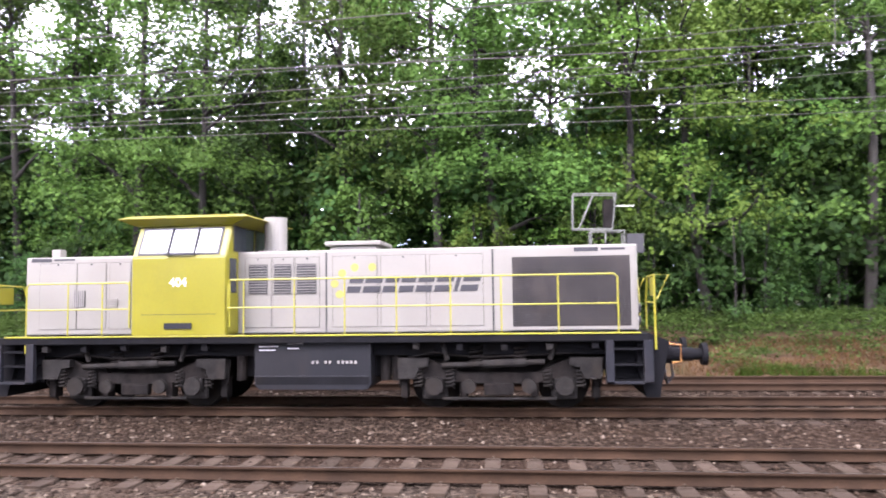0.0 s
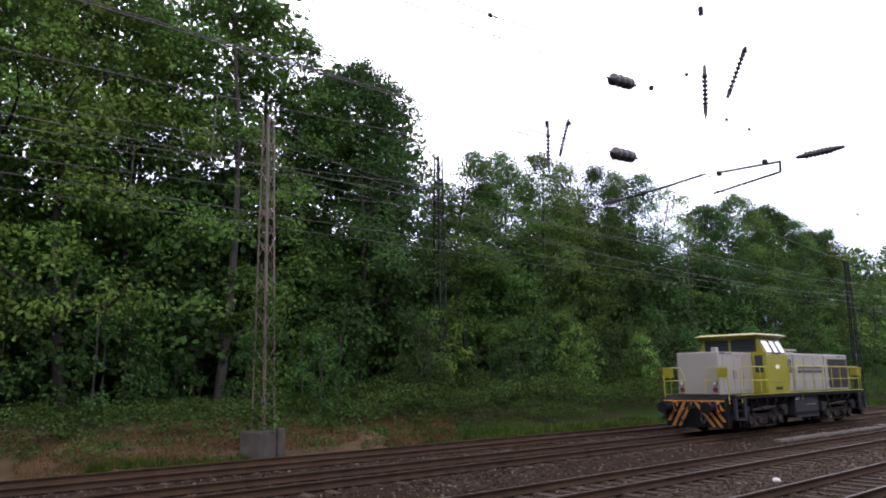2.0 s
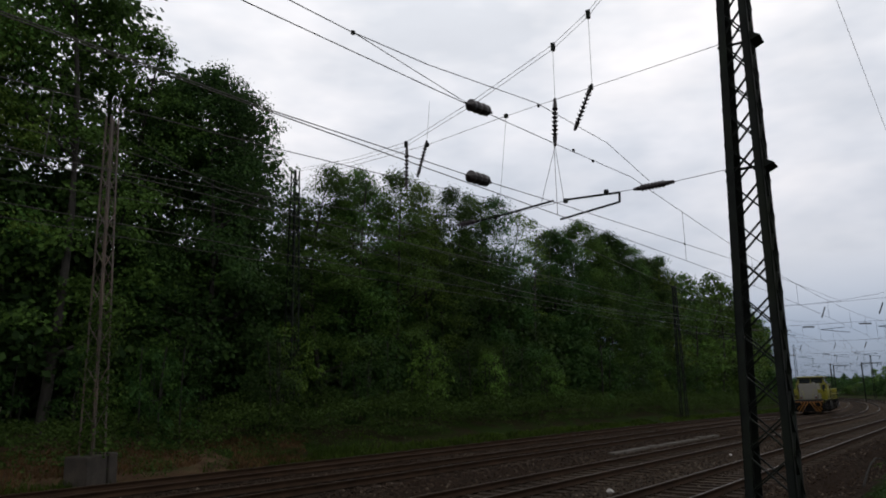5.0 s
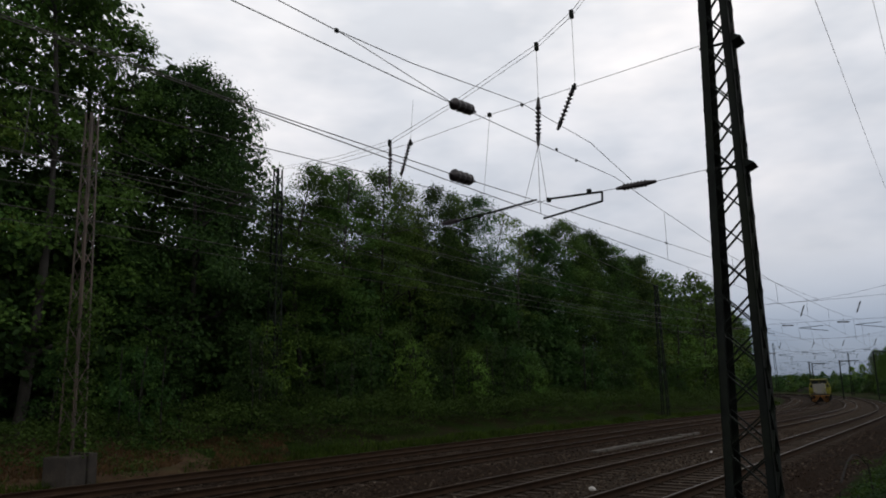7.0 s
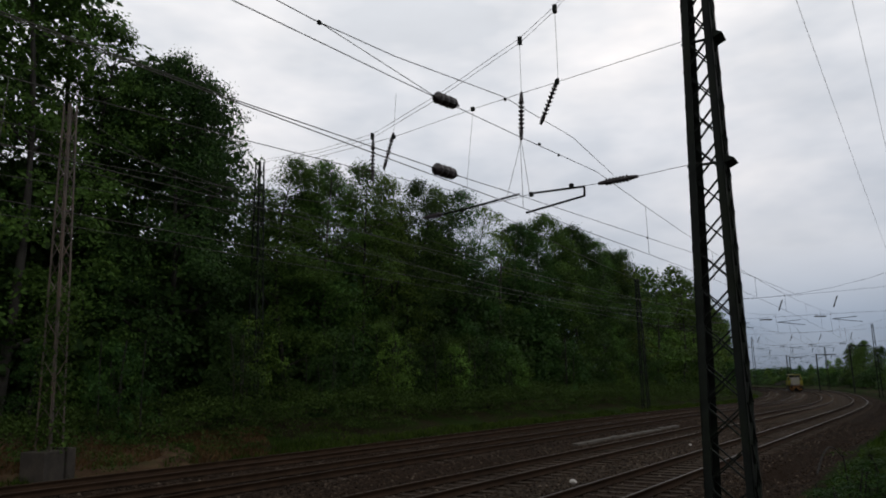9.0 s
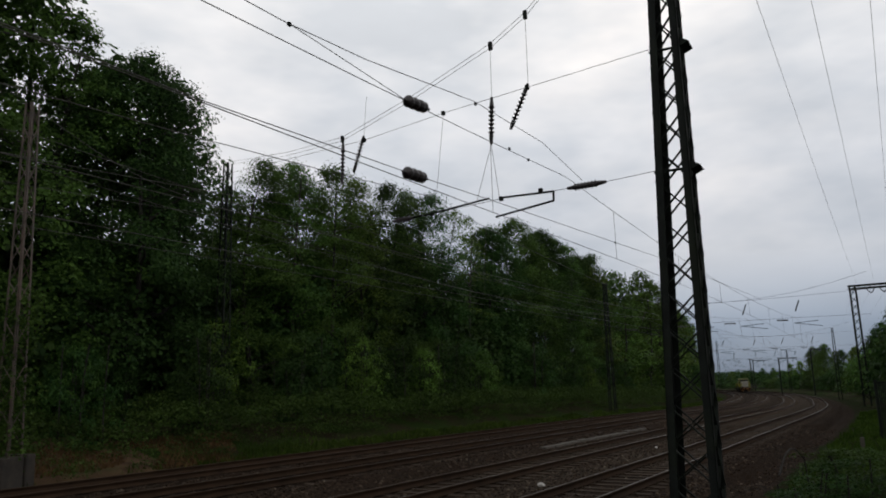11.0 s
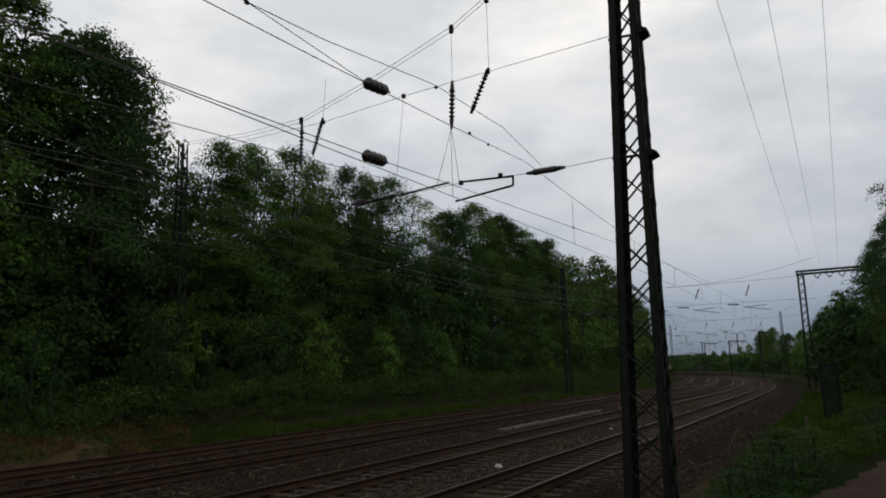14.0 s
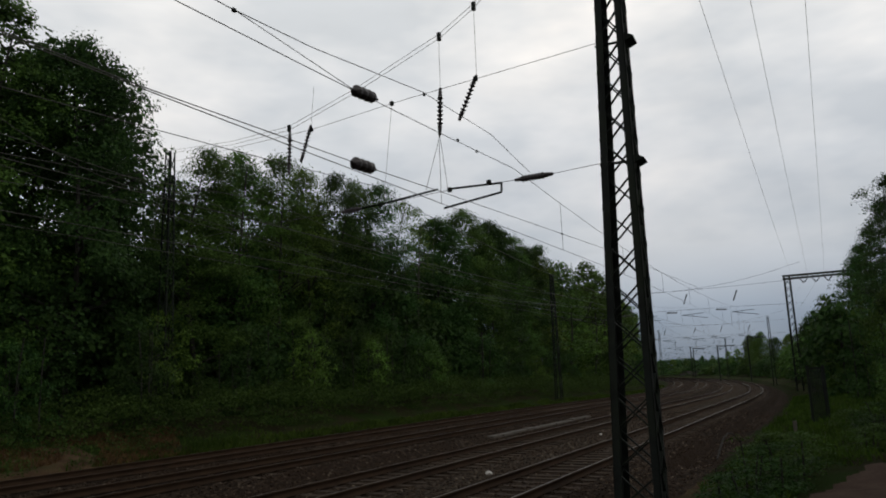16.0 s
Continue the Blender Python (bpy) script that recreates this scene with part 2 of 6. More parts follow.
BLADE = leafy("grass_blade", (0.02246, 0.04563, 0.006318), (0.05265, 0.08424, 0.01193))
STRAW = leafy("dry_grass", (0.06336, 0.03743, 0.01806), (0.1331, 0.08019, 0.03612))
FOOTING = mat("stained_footing_concrete", (0.03188, 0.0255, 0.0195), 0.95, 0, 0.4, 3, 30, 0.6, (0.009, 0.007875, 0.004875), 0.9, size=0.012)
# locomotive
SLATPALE = mat("pale_louvre_slat", (0.2015, 0.1922, 0.1758), 0.5, 0, 0.15, 3, 40, 0.05)
CREAM = mat("off_white_paint", (0.1785, 0.1713, 0.1495), 0.38, 0, 0.05, 1.2, 30, 0.03, (0.171, 0.151, 0.1284), 0.4)
LIME = mat("lime_yellow_paint", (0.1517, 0.1419, 0.003348), 0.4, 0, 0.06, 1.2, 30, 0.03, (0.1177, 0.1053, 0.01339), 0.35)
RAILYEL = mat("yellow_handrail", (0.2239, 0.212, 0.0112), 0.45, 0, 0.1, 5, 40, 0.05, (0.2399, 0.2079, 0.06398), 0.5)
GREY = mat("dark_grey_frame", (0.00675, 0.00684, 0.00792), 0.7, 0.0, 0.25, 2, 40, 0.1, (0.0108, 0.009, 0.0072), 0.6, 0.06)
TANKGREY = mat("slate_grey_paint", (0.008854, 0.009275, 0.01138), 0.5, 0.0, 0.12, 1.5, 40, 0.05, (0.02108, 0.01771, 0.01518), 0.5, 0.2)
STEPGREY = mat("mid_grey_step_plate", (0.0136, 0.0144, 0.0176), 0.55, 0.0, 0.15, 3, 40, 0.05, (0.032, 0.0256, 0.0216), 0.5, 0.12)
GRIME = mat("grimy_running_gear", (0.010, 0.009, 0.0085), 0.85, 0.0, 0.5, 4, 40, 0.3, (0.026, 0.021, 0.018), 0.7, 0.05)
GRIMELIGHT = mat("dusty_axle_box", (0.01518, 0.01428, 0.01339), 0.8, 0.0, 0.5, 5, 40, 0.3, (0.02232, 0.0183, 0.01469), 0.7, 0.08)
STEEL = mat("worn_wheel_steel", (0.006, 0.0055, 0.005), 0.8, 0.0, 0.4, 6, 50, 0.2, (0.016, 0.012, 0.0075), 0.7, 0.05)
ORANGE = mat("worn_orange_paint", (0.30, 0.125, 0.018), 0.55, 0, 0.15, 3, 40, 0.1, (0.12, 0.08, 0.05), 0.6)
SOOT = mat("black_stripe_paint", (0.02, 0.019, 0.018), 0.6, 0, 0.2, 3, 40, 0.1)
LETTER = mat("charcoal_lettering", (0.018, 0.018, 0.022), 0.5, 0, 0.1, 3, 40, 0)
DOTS = mat("lime_dots", (0.215, 0.21, 0.045), 0.45, 0, 0.08, 3, 40, 0)
SEAL = mat("black_rubber_seal", (0.018, 0.018, 0.02), 0.6, 0, 0.2, 5, 50, 0)
# metallic base added to strengthen the sky's reflection in the cab panes
GLAZE = mat("mirror_glazing", (0.33, 0.34, 0.37), 0.09, 0.85, 0.04, 1, 10, 0)
DARKGLASS = mat("dark_cab_glass", (0.02, 0.024, 0.026), 0.06, 0, 0.1, 1, 10, 0)
MESHGREY = mat("radiator_mesh", (0.025, 0.021, 0.021), 0.55, 0.4, 0.35, 3, 60, 0.2, (0.09, 0.07, 0.06), 0.5)
SLATGREY = mat("radiator_slat", (0.045, 0.041, 0.040), 0.5, 0.4, 0.3, 3, 60, 0.1, (0.08, 0.06, 0.05), 0.5)
LAMPGLASS = mat("lamp_lens", (0.5, 0.5, 0.5), 0.12, 0.2, 0.1, 5, 30, 0)
REDGLASS = mat("red_lens", (0.14, 0.012, 0.01), 0.15, 0, 0.1, 5, 30, 0)


# ---- building helpers ----
def thing(name, label, category, at=None, group="", kind=""):
    ob = new(name)
    ob.empty_display_size = 0.3
    if at is not None:
        ob.matrix_basis = at
    return tagged(ob, label, category, group, kind)


def to_mesh(name, bm, *mats):
    me = bpy.data.meshes.new(name)
    bm.normal_update()
    bm.to_mesh(me)
    bm.free()
    for m in mats:
        me.materials.append(m)
    return me


def part(name, bm, material, parent, label="", at=None):
    ob = new(name, bm if isinstance(bm, bpy.types.Mesh) else to_mesh(name, bm, material))
    ob.parent = parent
    if at is not None:
        ob.matrix_basis = at
    return tagged(ob, label)


def raw(name, verts, faces, *mats):
    """A mesh from numpy arrays: verts n x 3, faces m x k."""
    me = bpy.data.meshes.new(name)
    verts, faces = np.asarray(verts, np.float32), np.asarray(faces, np.int32)
    k = faces.shape[1]
    me.vertices.add(len(verts)), me.loops.add(faces.size), me.polygons.add(len(faces))
    me.vertices.foreach_set("co", verts.ravel())
    me.loops.foreach_set("vertex_index", faces.ravel())
    me.polygons.foreach_set("loop_start", np.arange(0, faces.size, k, dtype=np.int32))
    me.update(calc_edges=True)
    for m in mats:
        me.materials.append(m)
    return me


def box(bm, x0, x1, y0, y1, z0, z1, bevel=0.0, turn=None):
    r = bmesh.ops.create_cube(bm, size=1.0)
    m = Matrix.Translation(((x0 + x1) / 2, (y0 + y1) / 2, (z0 + z1) / 2)) @ Matrix.Diagonal((abs(x1 - x0), abs(y1 - y0), abs(z1 - z0), 1))
    bmesh.ops.transform(bm, matrix=(turn @ m) if turn else m, verts=r["verts"])
    if bevel:
        edges = {e for v in r["verts"] for e in v.link_edges}
        bmesh.ops.bevel(bm, geom=list(edges), offset=bevel, segments=2, affect="EDGES", profile=0.6)
    return bm


def rod(bm, p, q, r, seg=8, r2=None):
    p, q = Vector(p), Vector(q)
    d = q - p
    m = Matrix.Translation((p + q) / 2) @ d.to_track_quat("Z", "Y").to_matrix().to_4x4()
    bmesh.ops.create_cone(bm, cap_ends=True, segments=seg, radius1=r, radius2=r if r2 is None else r2, depth=d.length, matrix=m)
    return bm


def line(bm, pts, r, seg=5):
    """A thin wire through points, as one tube."""
    rings = []
    for i, p in enumerate(pts):
        a, b = Vector(pts[max(0, i - 1)]), Vector(pts[min(len(pts) - 1, i + 1)])
        q = (b - a).to_track_quat("Z", "Y")
        rings.append([bm.verts.new(Vector(p) + q @ Vector((r * math.cos(6.2832 * k / seg), r * math.sin(6.2832 * k / seg), 0))) for k in range(seg)])
    for s, t in zip(rings, rings[1:]):
        for k in range(seg):
            bm.faces.new((s[k], s[(k + 1) % seg], t[(k + 1) % seg], t[k]))
    return bm


def prism(bm, outline, y0, y1):
    """An outline in x and z, pulled from y0 to y1."""
    a = [bm.verts.new((x, y0, z)) for x, z in outline]
    b = [bm.verts.new((x, y1, z)) for x, z in outline]
    bm.faces.new(a), bm.faces.new(b[::-1])
    n = len(a)
    for i in range(n):
        bm.faces.new((a[i], b[i], b[(i + 1) % n], a[(i + 1) % n]))
    bmesh.ops.recalc_face_normals(bm, faces=bm.faces)
    return bm


def B():
    return bmesh.new()


# ---- the line of the tracks: straight, then a long left-hand curve ----
X0, RAD, YB, SEND = 40.0, 700.0, 14.70, 430.0


def along(s, lat):
    """The plan position and heading at s metres along, lat metres out from the camera's side."""
    r = RAD - (lat - YB)
    if s <= X0:
        return s, lat, 0.0
    a = (min(s, SEND) - X0) / RAD
    x, y = X0 + r * math.sin(a), YB + RAD - r * math.cos(a)
    if s > SEND:
        x, y = x + (s - SEND) * math.cos(a), y + (s - SEND) * math.sin(a)
    return x, y, math.degrees(a)


def spot(s, lat, z=0.0, turn=0.0):
    x, y, a = along(s, lat)
    return pose(x, y, z, 0, 0, a + turn)


def dip(s):
    """The line falls a little towards the bend."""
    k = min(1.0, max(0.0, (s - 40) / 80))
    return -0.65 * k * k * (3 - 2 * k)


TRACKS = {"far": (19.3, -0.10), "loco": (14.70, 0.0), "middle": (10.57, -0.19), "near": (6.6, -0.19)}


def ground_z(s, y):
    keys = ((-400, 1.0), (-40, 0.8), (-8, 0.5), (-1.5, 0.30), (0.6, 0.10), (2.2, -0.30), (4.4, -0.52), (5.3, -0.40), (8.0, -0.39), (8.8, -0.42), (12.0, -0.39),
            (12.9, -0.31), (13.3, -0.21), (16.1, -0.21), (17.0, -0.33), (17.9, -0.31), (20.7, -0.31), (21.4, -0.42), (22.2, -0.22), (23.5, 0.12), (25.5, 0.62), (28, 0.95), (40, 1.2), (600, 3.0))
    for (a, za), (b, zb) in zip(keys, keys[1:]):
        if y <= b:
            k = max(0.0, (y - a) / (b - a))
            z = za + (zb - za) * k
            break
    else:
        z = keys[-1][1]
    rough = 0.02 if 4.6 < y < 21.2 else 0.12
    if y < 4.6 and s > 6:
        z = min(z, 0.45) - 0.25 * min(1, (s - 6) / 10) * (1 if y > -8 else 0.3)
    return z + dip(s) + rough * noise.noise((s * 0.5, y * 0.5, 0.3)) + 0.35 * rough * noise.noise((s * 2.1, y * 2.1, 4.0))


def make_ground():
    ss = [-1500, -700, -350, -180, -110, -80] + [-60 + 0.625 * i for i in range(106)] + [6.25 + 0.17 * i for i in range(110)] + [25 + 0.625 * i for i in range(139)] + [112 + 5 * i for i in range(64)] + [450, 520, 650, 900, 1500]
    yy = [-1500, -700, -300, -120, -60, -35, -22, -15, -10] + [-7 + 0.35 * i for i in range(12)] + [-2.8 + 0.12 * i for i in range(34)] + [1.3 + 0.35 * i for i in range(9)] + [4.4 + 0.3 * i for i in range(60)] + [22.4 + 0.6 * i for i in range(14)] + [31.5, 34, 38, 44, 55, 80, 140, 260, 420, 600]
    verts = []
    for s in ss:
        for y in yy:
            px, py, _ = along(s, y)
            verts.append((px, py, ground_z(s, y)))
    n = len(yy)
    faces, slot = [], []
    for i in range(len(ss) - 1):
        for j in range(n - 1):
            faces.append((i * n + j, (i + 1) * n + j, (i + 1) * n + j + 1, i * n + j + 1))
            y = (yy[j] + yy[j + 1]) / 2 + 0.35 * noise.noise((ss[i] * 0.4, 0, 0)) + 0.3 * noise.noise((ss[i] * 1.7, yy[j] * 1.7, 3))
            s = ss[i]
            slot.append(5 if 7.5 < y < 9.55 else 0 if 3.4 < y < 21.5 else 3 if (-2.2 < y < 0.9 - max(0, s - 14) * 0.3 and -10 < s < 18 + 1.5 * noise.noise((y * 0.8, 0, 7))) else 2 if (y > 26.5 or y < -9 or (y < 1.5 and s > 42)) else 4 if ((y > 21.4 and s > 17) or (y < 2.6 and s > 12) or (y < 3.5 and s > 20)) else 1)
    me = raw("ground", verts, faces, BALLAST, VERGE, WOODFLOOR, DIRT, GREENVERGE, FRESHBALLAST)
    me.polygons.foreach_set("material_index", np.array(slot, np.int32))
    me.polygons.foreach_set("use_smooth", np.ones(len(slot), bool))
    tagged(new("ground", me), "brown stone ballast bed with grassy verges and a dirt path", "ground", kind="structure")


make_ground()


def rail_mesh(name, lat, z, s0, s1):
    prof = ((-0.016, 0.001), (-0.035, -0.003), (-0.035, -0.035), (-0.010, -0.05), (-0.010, -0.145), (-0.07, -0.16), (-0.07, -0.172), (0.07, -0.172), (0.07, -0.16), (0.010, -0.145), (0.010, -0.05), (0.035, -0.035), (0.035, -0.003), (0.016, 0.001))
    ss = list(np.arange(s0, X0, 10.0)) + list(np.arange(X0, s1 + 1, 4.0))
    verts, faces, slot = [], [], []
    n = len(prof)
    for s in ss:
        x, y, a = along(s, lat)
        c, d = math.cos(radians(a)), math.sin(radians(a))
        verts += [(x - d * o, y + c * o, z + dip(s) + h) for o, h in prof]
    for i in range(len(ss) - 1):
        for k in range(n):
            faces.append((i * n + k, i * n + (k + 1) % n, (i + 1) * n + (k + 1) % n, (i + 1) * n + k))
            slot.append(1 if k == n - 1 else 0)
    me = raw(name, verts, faces, RUST, POLISH)
    me.polygons.foreach_set("material_index", np.array(slot, np.int32))
    return me


def make_tracks():
    bm = B()
    box(bm, -0.12, 0.12, -1.25, 1.25, -0.14, 0.0, 0.015)
    for side in (-0.75, 0.75):
        box(bm, -0.09, 0.09, side - 0.16, side + 0.16, 0.0, 0.012)
        for o in (-0.1, 0.1):
            rod(bm, (0, side + o, 0.01), (0, side + o, 0.045), 0.022, 6)
    sl = to_mesh("sleeper", bm, SLEEPER)
    for name, (lat, z) in TRACKS.items():
        tr = thing("railway_track", "pair of rusty steel rails on worn sleepers in stone ballast", "railway track", group="parallel tracks", kind="structure")
        for o in (-0.7525, 0.7525):
            part("rail", rail_mesh("rail", lat + o, z, -90, 420), None, tr, "rusty rail with a worn bright head")
        rest_v, rest_f = [], []
        far = np.arange(48.0, 210.0, 0.62)
        for s in np.arange(-16.0, 48.0, 0.62):
            x, y, a = along(s + 0.05 * noise.noise((s, lat, 0)), lat)
            ob = new("sleeper", sl)
            ob.parent = tr
            ob.matrix_basis = pose(x, y, z + dip(s) - (0.178 if lat < 12 else 0.205) - 0.014 * random.random(), 0, 0, a + random.uniform(-1, 1))
        for s in list(far) + list(np.arange(-60.0, -16.0, 0.62)):
            x, y, a = along(s, lat)
            c, d = math.cos(radians(a)), math.sin(radians(a))
            k = len(rest_v)
            for h in (-0.3, -0.18):
                for u, v in ((-0.12, -1.25), (0.12, -1.25), (0.12, 1.25), (-0.12, 1.25)):
                    rest_v.append((x + c * u - d * v, y + d * u + c * v, z + dip(s) + h))
            rest_f += [(k + 4, k + 5, k + 6, k + 7), (k, k + 1, k + 5, k + 4), (k + 1, k + 2, k + 6, k + 5), (k + 2, k + 3, k + 7, k + 6), (k + 3, k, k + 4, k + 7)]
        ob = part("sleeper_row", raw("sleeper_row", rest_v, rest_f, SLEEPER), None, tr)
        tagged(ob, kind="stuff")


make_tracks()


def make_stones():
    """Loose stones lying over the ballast near the camera's way."""
    base = np.array([(0.5, 0, 0), (-0.5, 0.05, 0), (0.05, 0.42, 0), (-0.02, -0.45, 0), (0, 0.03, 0.34), (0.02, 0, -0.3)])
    tri = np.array([(0, 2, 4), (2, 1, 4), (1, 3, 4), (3, 0, 4), (2, 0, 5), (1, 2, 5), (3, 1, 5), (0, 3, 5)])
    rng = np.random.default_rng(5)
    V, F = [], []
    n = 42000
    s = -14 + 62 * rng.random(n) ** 1.25
    y = 3.6 + 17.6 * rng.random(n)
    for i in range(n):
        yy = y[i]
        if any(abs(abs(yy - lat) - 0.7525) < 0.12 for lat, _ in TRACKS.values()):
            continue
        inside = any(abs(yy - lat) < 1.3 for lat, _ in TRACKS.values())
        if inside and rng.random() < 0.45:
            continue
        size = rng.uniform(0.045, 0.105)
        a = rng.uniform(0, 6.28)
        c, d = math.cos(a), math.sin(a)
        m = base * size * rng.uniform(0.7, 1.3, 3) + rng.normal(0, size * 0.08, (6, 3))
        x, py, _ = along(s[i], yy)
        z = ground_z(s[i], yy) + size * 0.12
        V.append(np.stack([x + c * m[:, 0] - d * m[:, 1], py + d * m[:, 0] + c * m[:, 1], z + m[:, 2]], 1))
        F.append(tri + 6 * (len(V) - 1))
    me = raw("ballast_stones", np.concatenate(V), np.concatenate(F), LOOSE)
    tagged(new("ballast_stones", me), "loose grey-brown ballast stones", "ballast", kind="stuff")


def loose_material():
    m = bpy.data.materials.new("loose_ballast_stone")
    m.use_nodes = True
    nt = m.node_tree
    b, g, r = nt.nodes["Principled BSDF"], nt.nodes.new("ShaderNodeNewGeometry"), nt.nodes.new("ShaderNodeValToRGB")
    e = r.color_ramp.elements
    e[0].color, e[1].color = (0.016, 0.012, 0.0095, 1), (0.155, 0.127, 0.098, 1)
    k = e.new(0.8)
    k.color = (0.053, 0.037, 0.026, 1)
    nt.links.new(g.outputs["Random Per Island"], r.inputs[0]), nt.links.new(r.outputs[0], b.inputs["Base Color"])
    b.inputs["Roughness"].default_value, b.inputs["Specular IOR Level"].default_value = 0.95, 0.03
    return m


LOOSE = loose_material()
make_stones()


# ---- the wood beside the line ----
def leaves(centres, per, spread, size, rng, flat=0.6):
    """Folded leaves in clumps: arrays of vertices and triangles."""
    n = len(centres) * per
    c = np.repeat(np.asarray(centres), per, axis=0)
    p = c + rng.normal(0, 1, (n, 3)) * np.repeat(np.asarray(spread)[:, None], per, axis=0) * np.array((1, 1, flat))
    nrm = rng.normal(0, 1, (n, 3))
    nrm[:, 2] = np.abs(nrm[:, 2]) + 0.5
    nrm /= np.linalg.norm(nrm, axis=1, keepdims=True)
    t = rng.normal(0, 1, (n, 3))
    t -= nrm * np.sum(t * nrm, 1, keepdims=True)
    t /= np.linalg.norm(t, axis=1, keepdims=True)
    w = np.cross(nrm, t)
    L = size * rng.uniform(0.6, 1.35, (n, 1))
    a, b = p - t * L * 0.5, p + t * L * 0.5
    m1, m2 = p + w * L * 0.34 + nrm * L * 0.12, p - w * L * 0.34 + nrm * L * 0.12
    V = np.stack([a, m1, b, m2], 1).reshape(-1, 3)
    k = np.arange(n)[:, None] * 4
    F = np.concatenate([k + np.array((0, 1, 2)), k + np.array((0, 2, 3))], 1).reshape(-1, 3)
    return V, F


def limb(bm, p, q, r0, r1, rng, bend=0.25, seg=6, steps=4):
    p, q = Vector(p), Vector(q)
    pts = []
    side = Vector(rng.normal(0, 1, 3)) * (q - p).length * bend * 0.25
    for i in range(steps + 1):
        k = i / steps
        pts.append(p.lerp(q, k) + side * math.sin(k * 3.1416))
    rings = []
    for i, c in enumerate(pts):
        d = pts[min(steps, i + 1)] - pts[max(0, i - 1)]
        qt = d.to_track_quat("Z", "Y")
        r = r0 + (r1 - r0) * i / steps
        rings.append([bm.verts.new(c + qt @ Vector((r * math.cos(6.2832 * k / seg), r * math.sin(6.2832 * k / seg), 0))) for k in range(seg)])
    for s, t in zip(rings, rings[1:]):
        for k in range(seg):
            bm.faces.new((s[k], s[(k + 1) % seg], t[(k + 1) % seg], t[k]))
    return pts


def spray(c, out, r, n, size, rng):
    """Leaves of one bough: a thin drooping layer, dense on top, frayed at its rim."""
    a, q = rng.uniform(0, 6.2832, n), rng.random(n) ** 0.6
    wob = 1 + 0.28 * np.sin(3 * a + c[0] * 5) + 0.18 * np.sin(7 * a + c[1] * 3)
    x, y = np.cos(a) * q * r * wob, np.sin(a) * q * r * wob
    z = rng.normal(0, 0.24, n) * r - 0.30 * q ** 2 * r - 0.10 * (x * out[0] + y * out[1]) + np.abs(rng.normal(0, 0.18, n)) * r * (1 - q)
    p = np.stack([x, y, z], 1) + c
    nrm = np.stack([x / r * 0.6 + out[0] * 0.4, y / r * 0.6 + out[1] * 0.4, 0.55 + z / r * 0.5], 1) + rng.normal(0, 0.45, (n, 3))
    nrm /= np.linalg.norm(nrm, axis=1, keepdims=True)
    t = rng.normal(0, 1, (n, 3)) + np.stack([x, y, z - 0.3 * r], 1) / r
    t -= nrm * np.sum(t * nrm, 1, keepdims=True)
    t /= np.linalg.norm(t, axis=1, keepdims=True)
    w = np.cross(nrm, t)
    L = size * rng.uniform(0.6, 1.3, (n, 1))
    V = np.stack([p - t * L * 0.5, p + w * L * 0.36 + nrm * L * 0.1, p + t * L * 0.55, p - w * L * 0.36 + nrm * L * 0.1], 1).reshape(-1, 3)
    k = np.arange(n)[:, None] * 4
    F = np.concatenate([k + np.array((0, 1, 2)), k + np.array((0, 2, 3))], 1).reshape(-1, 3)
    return V, F


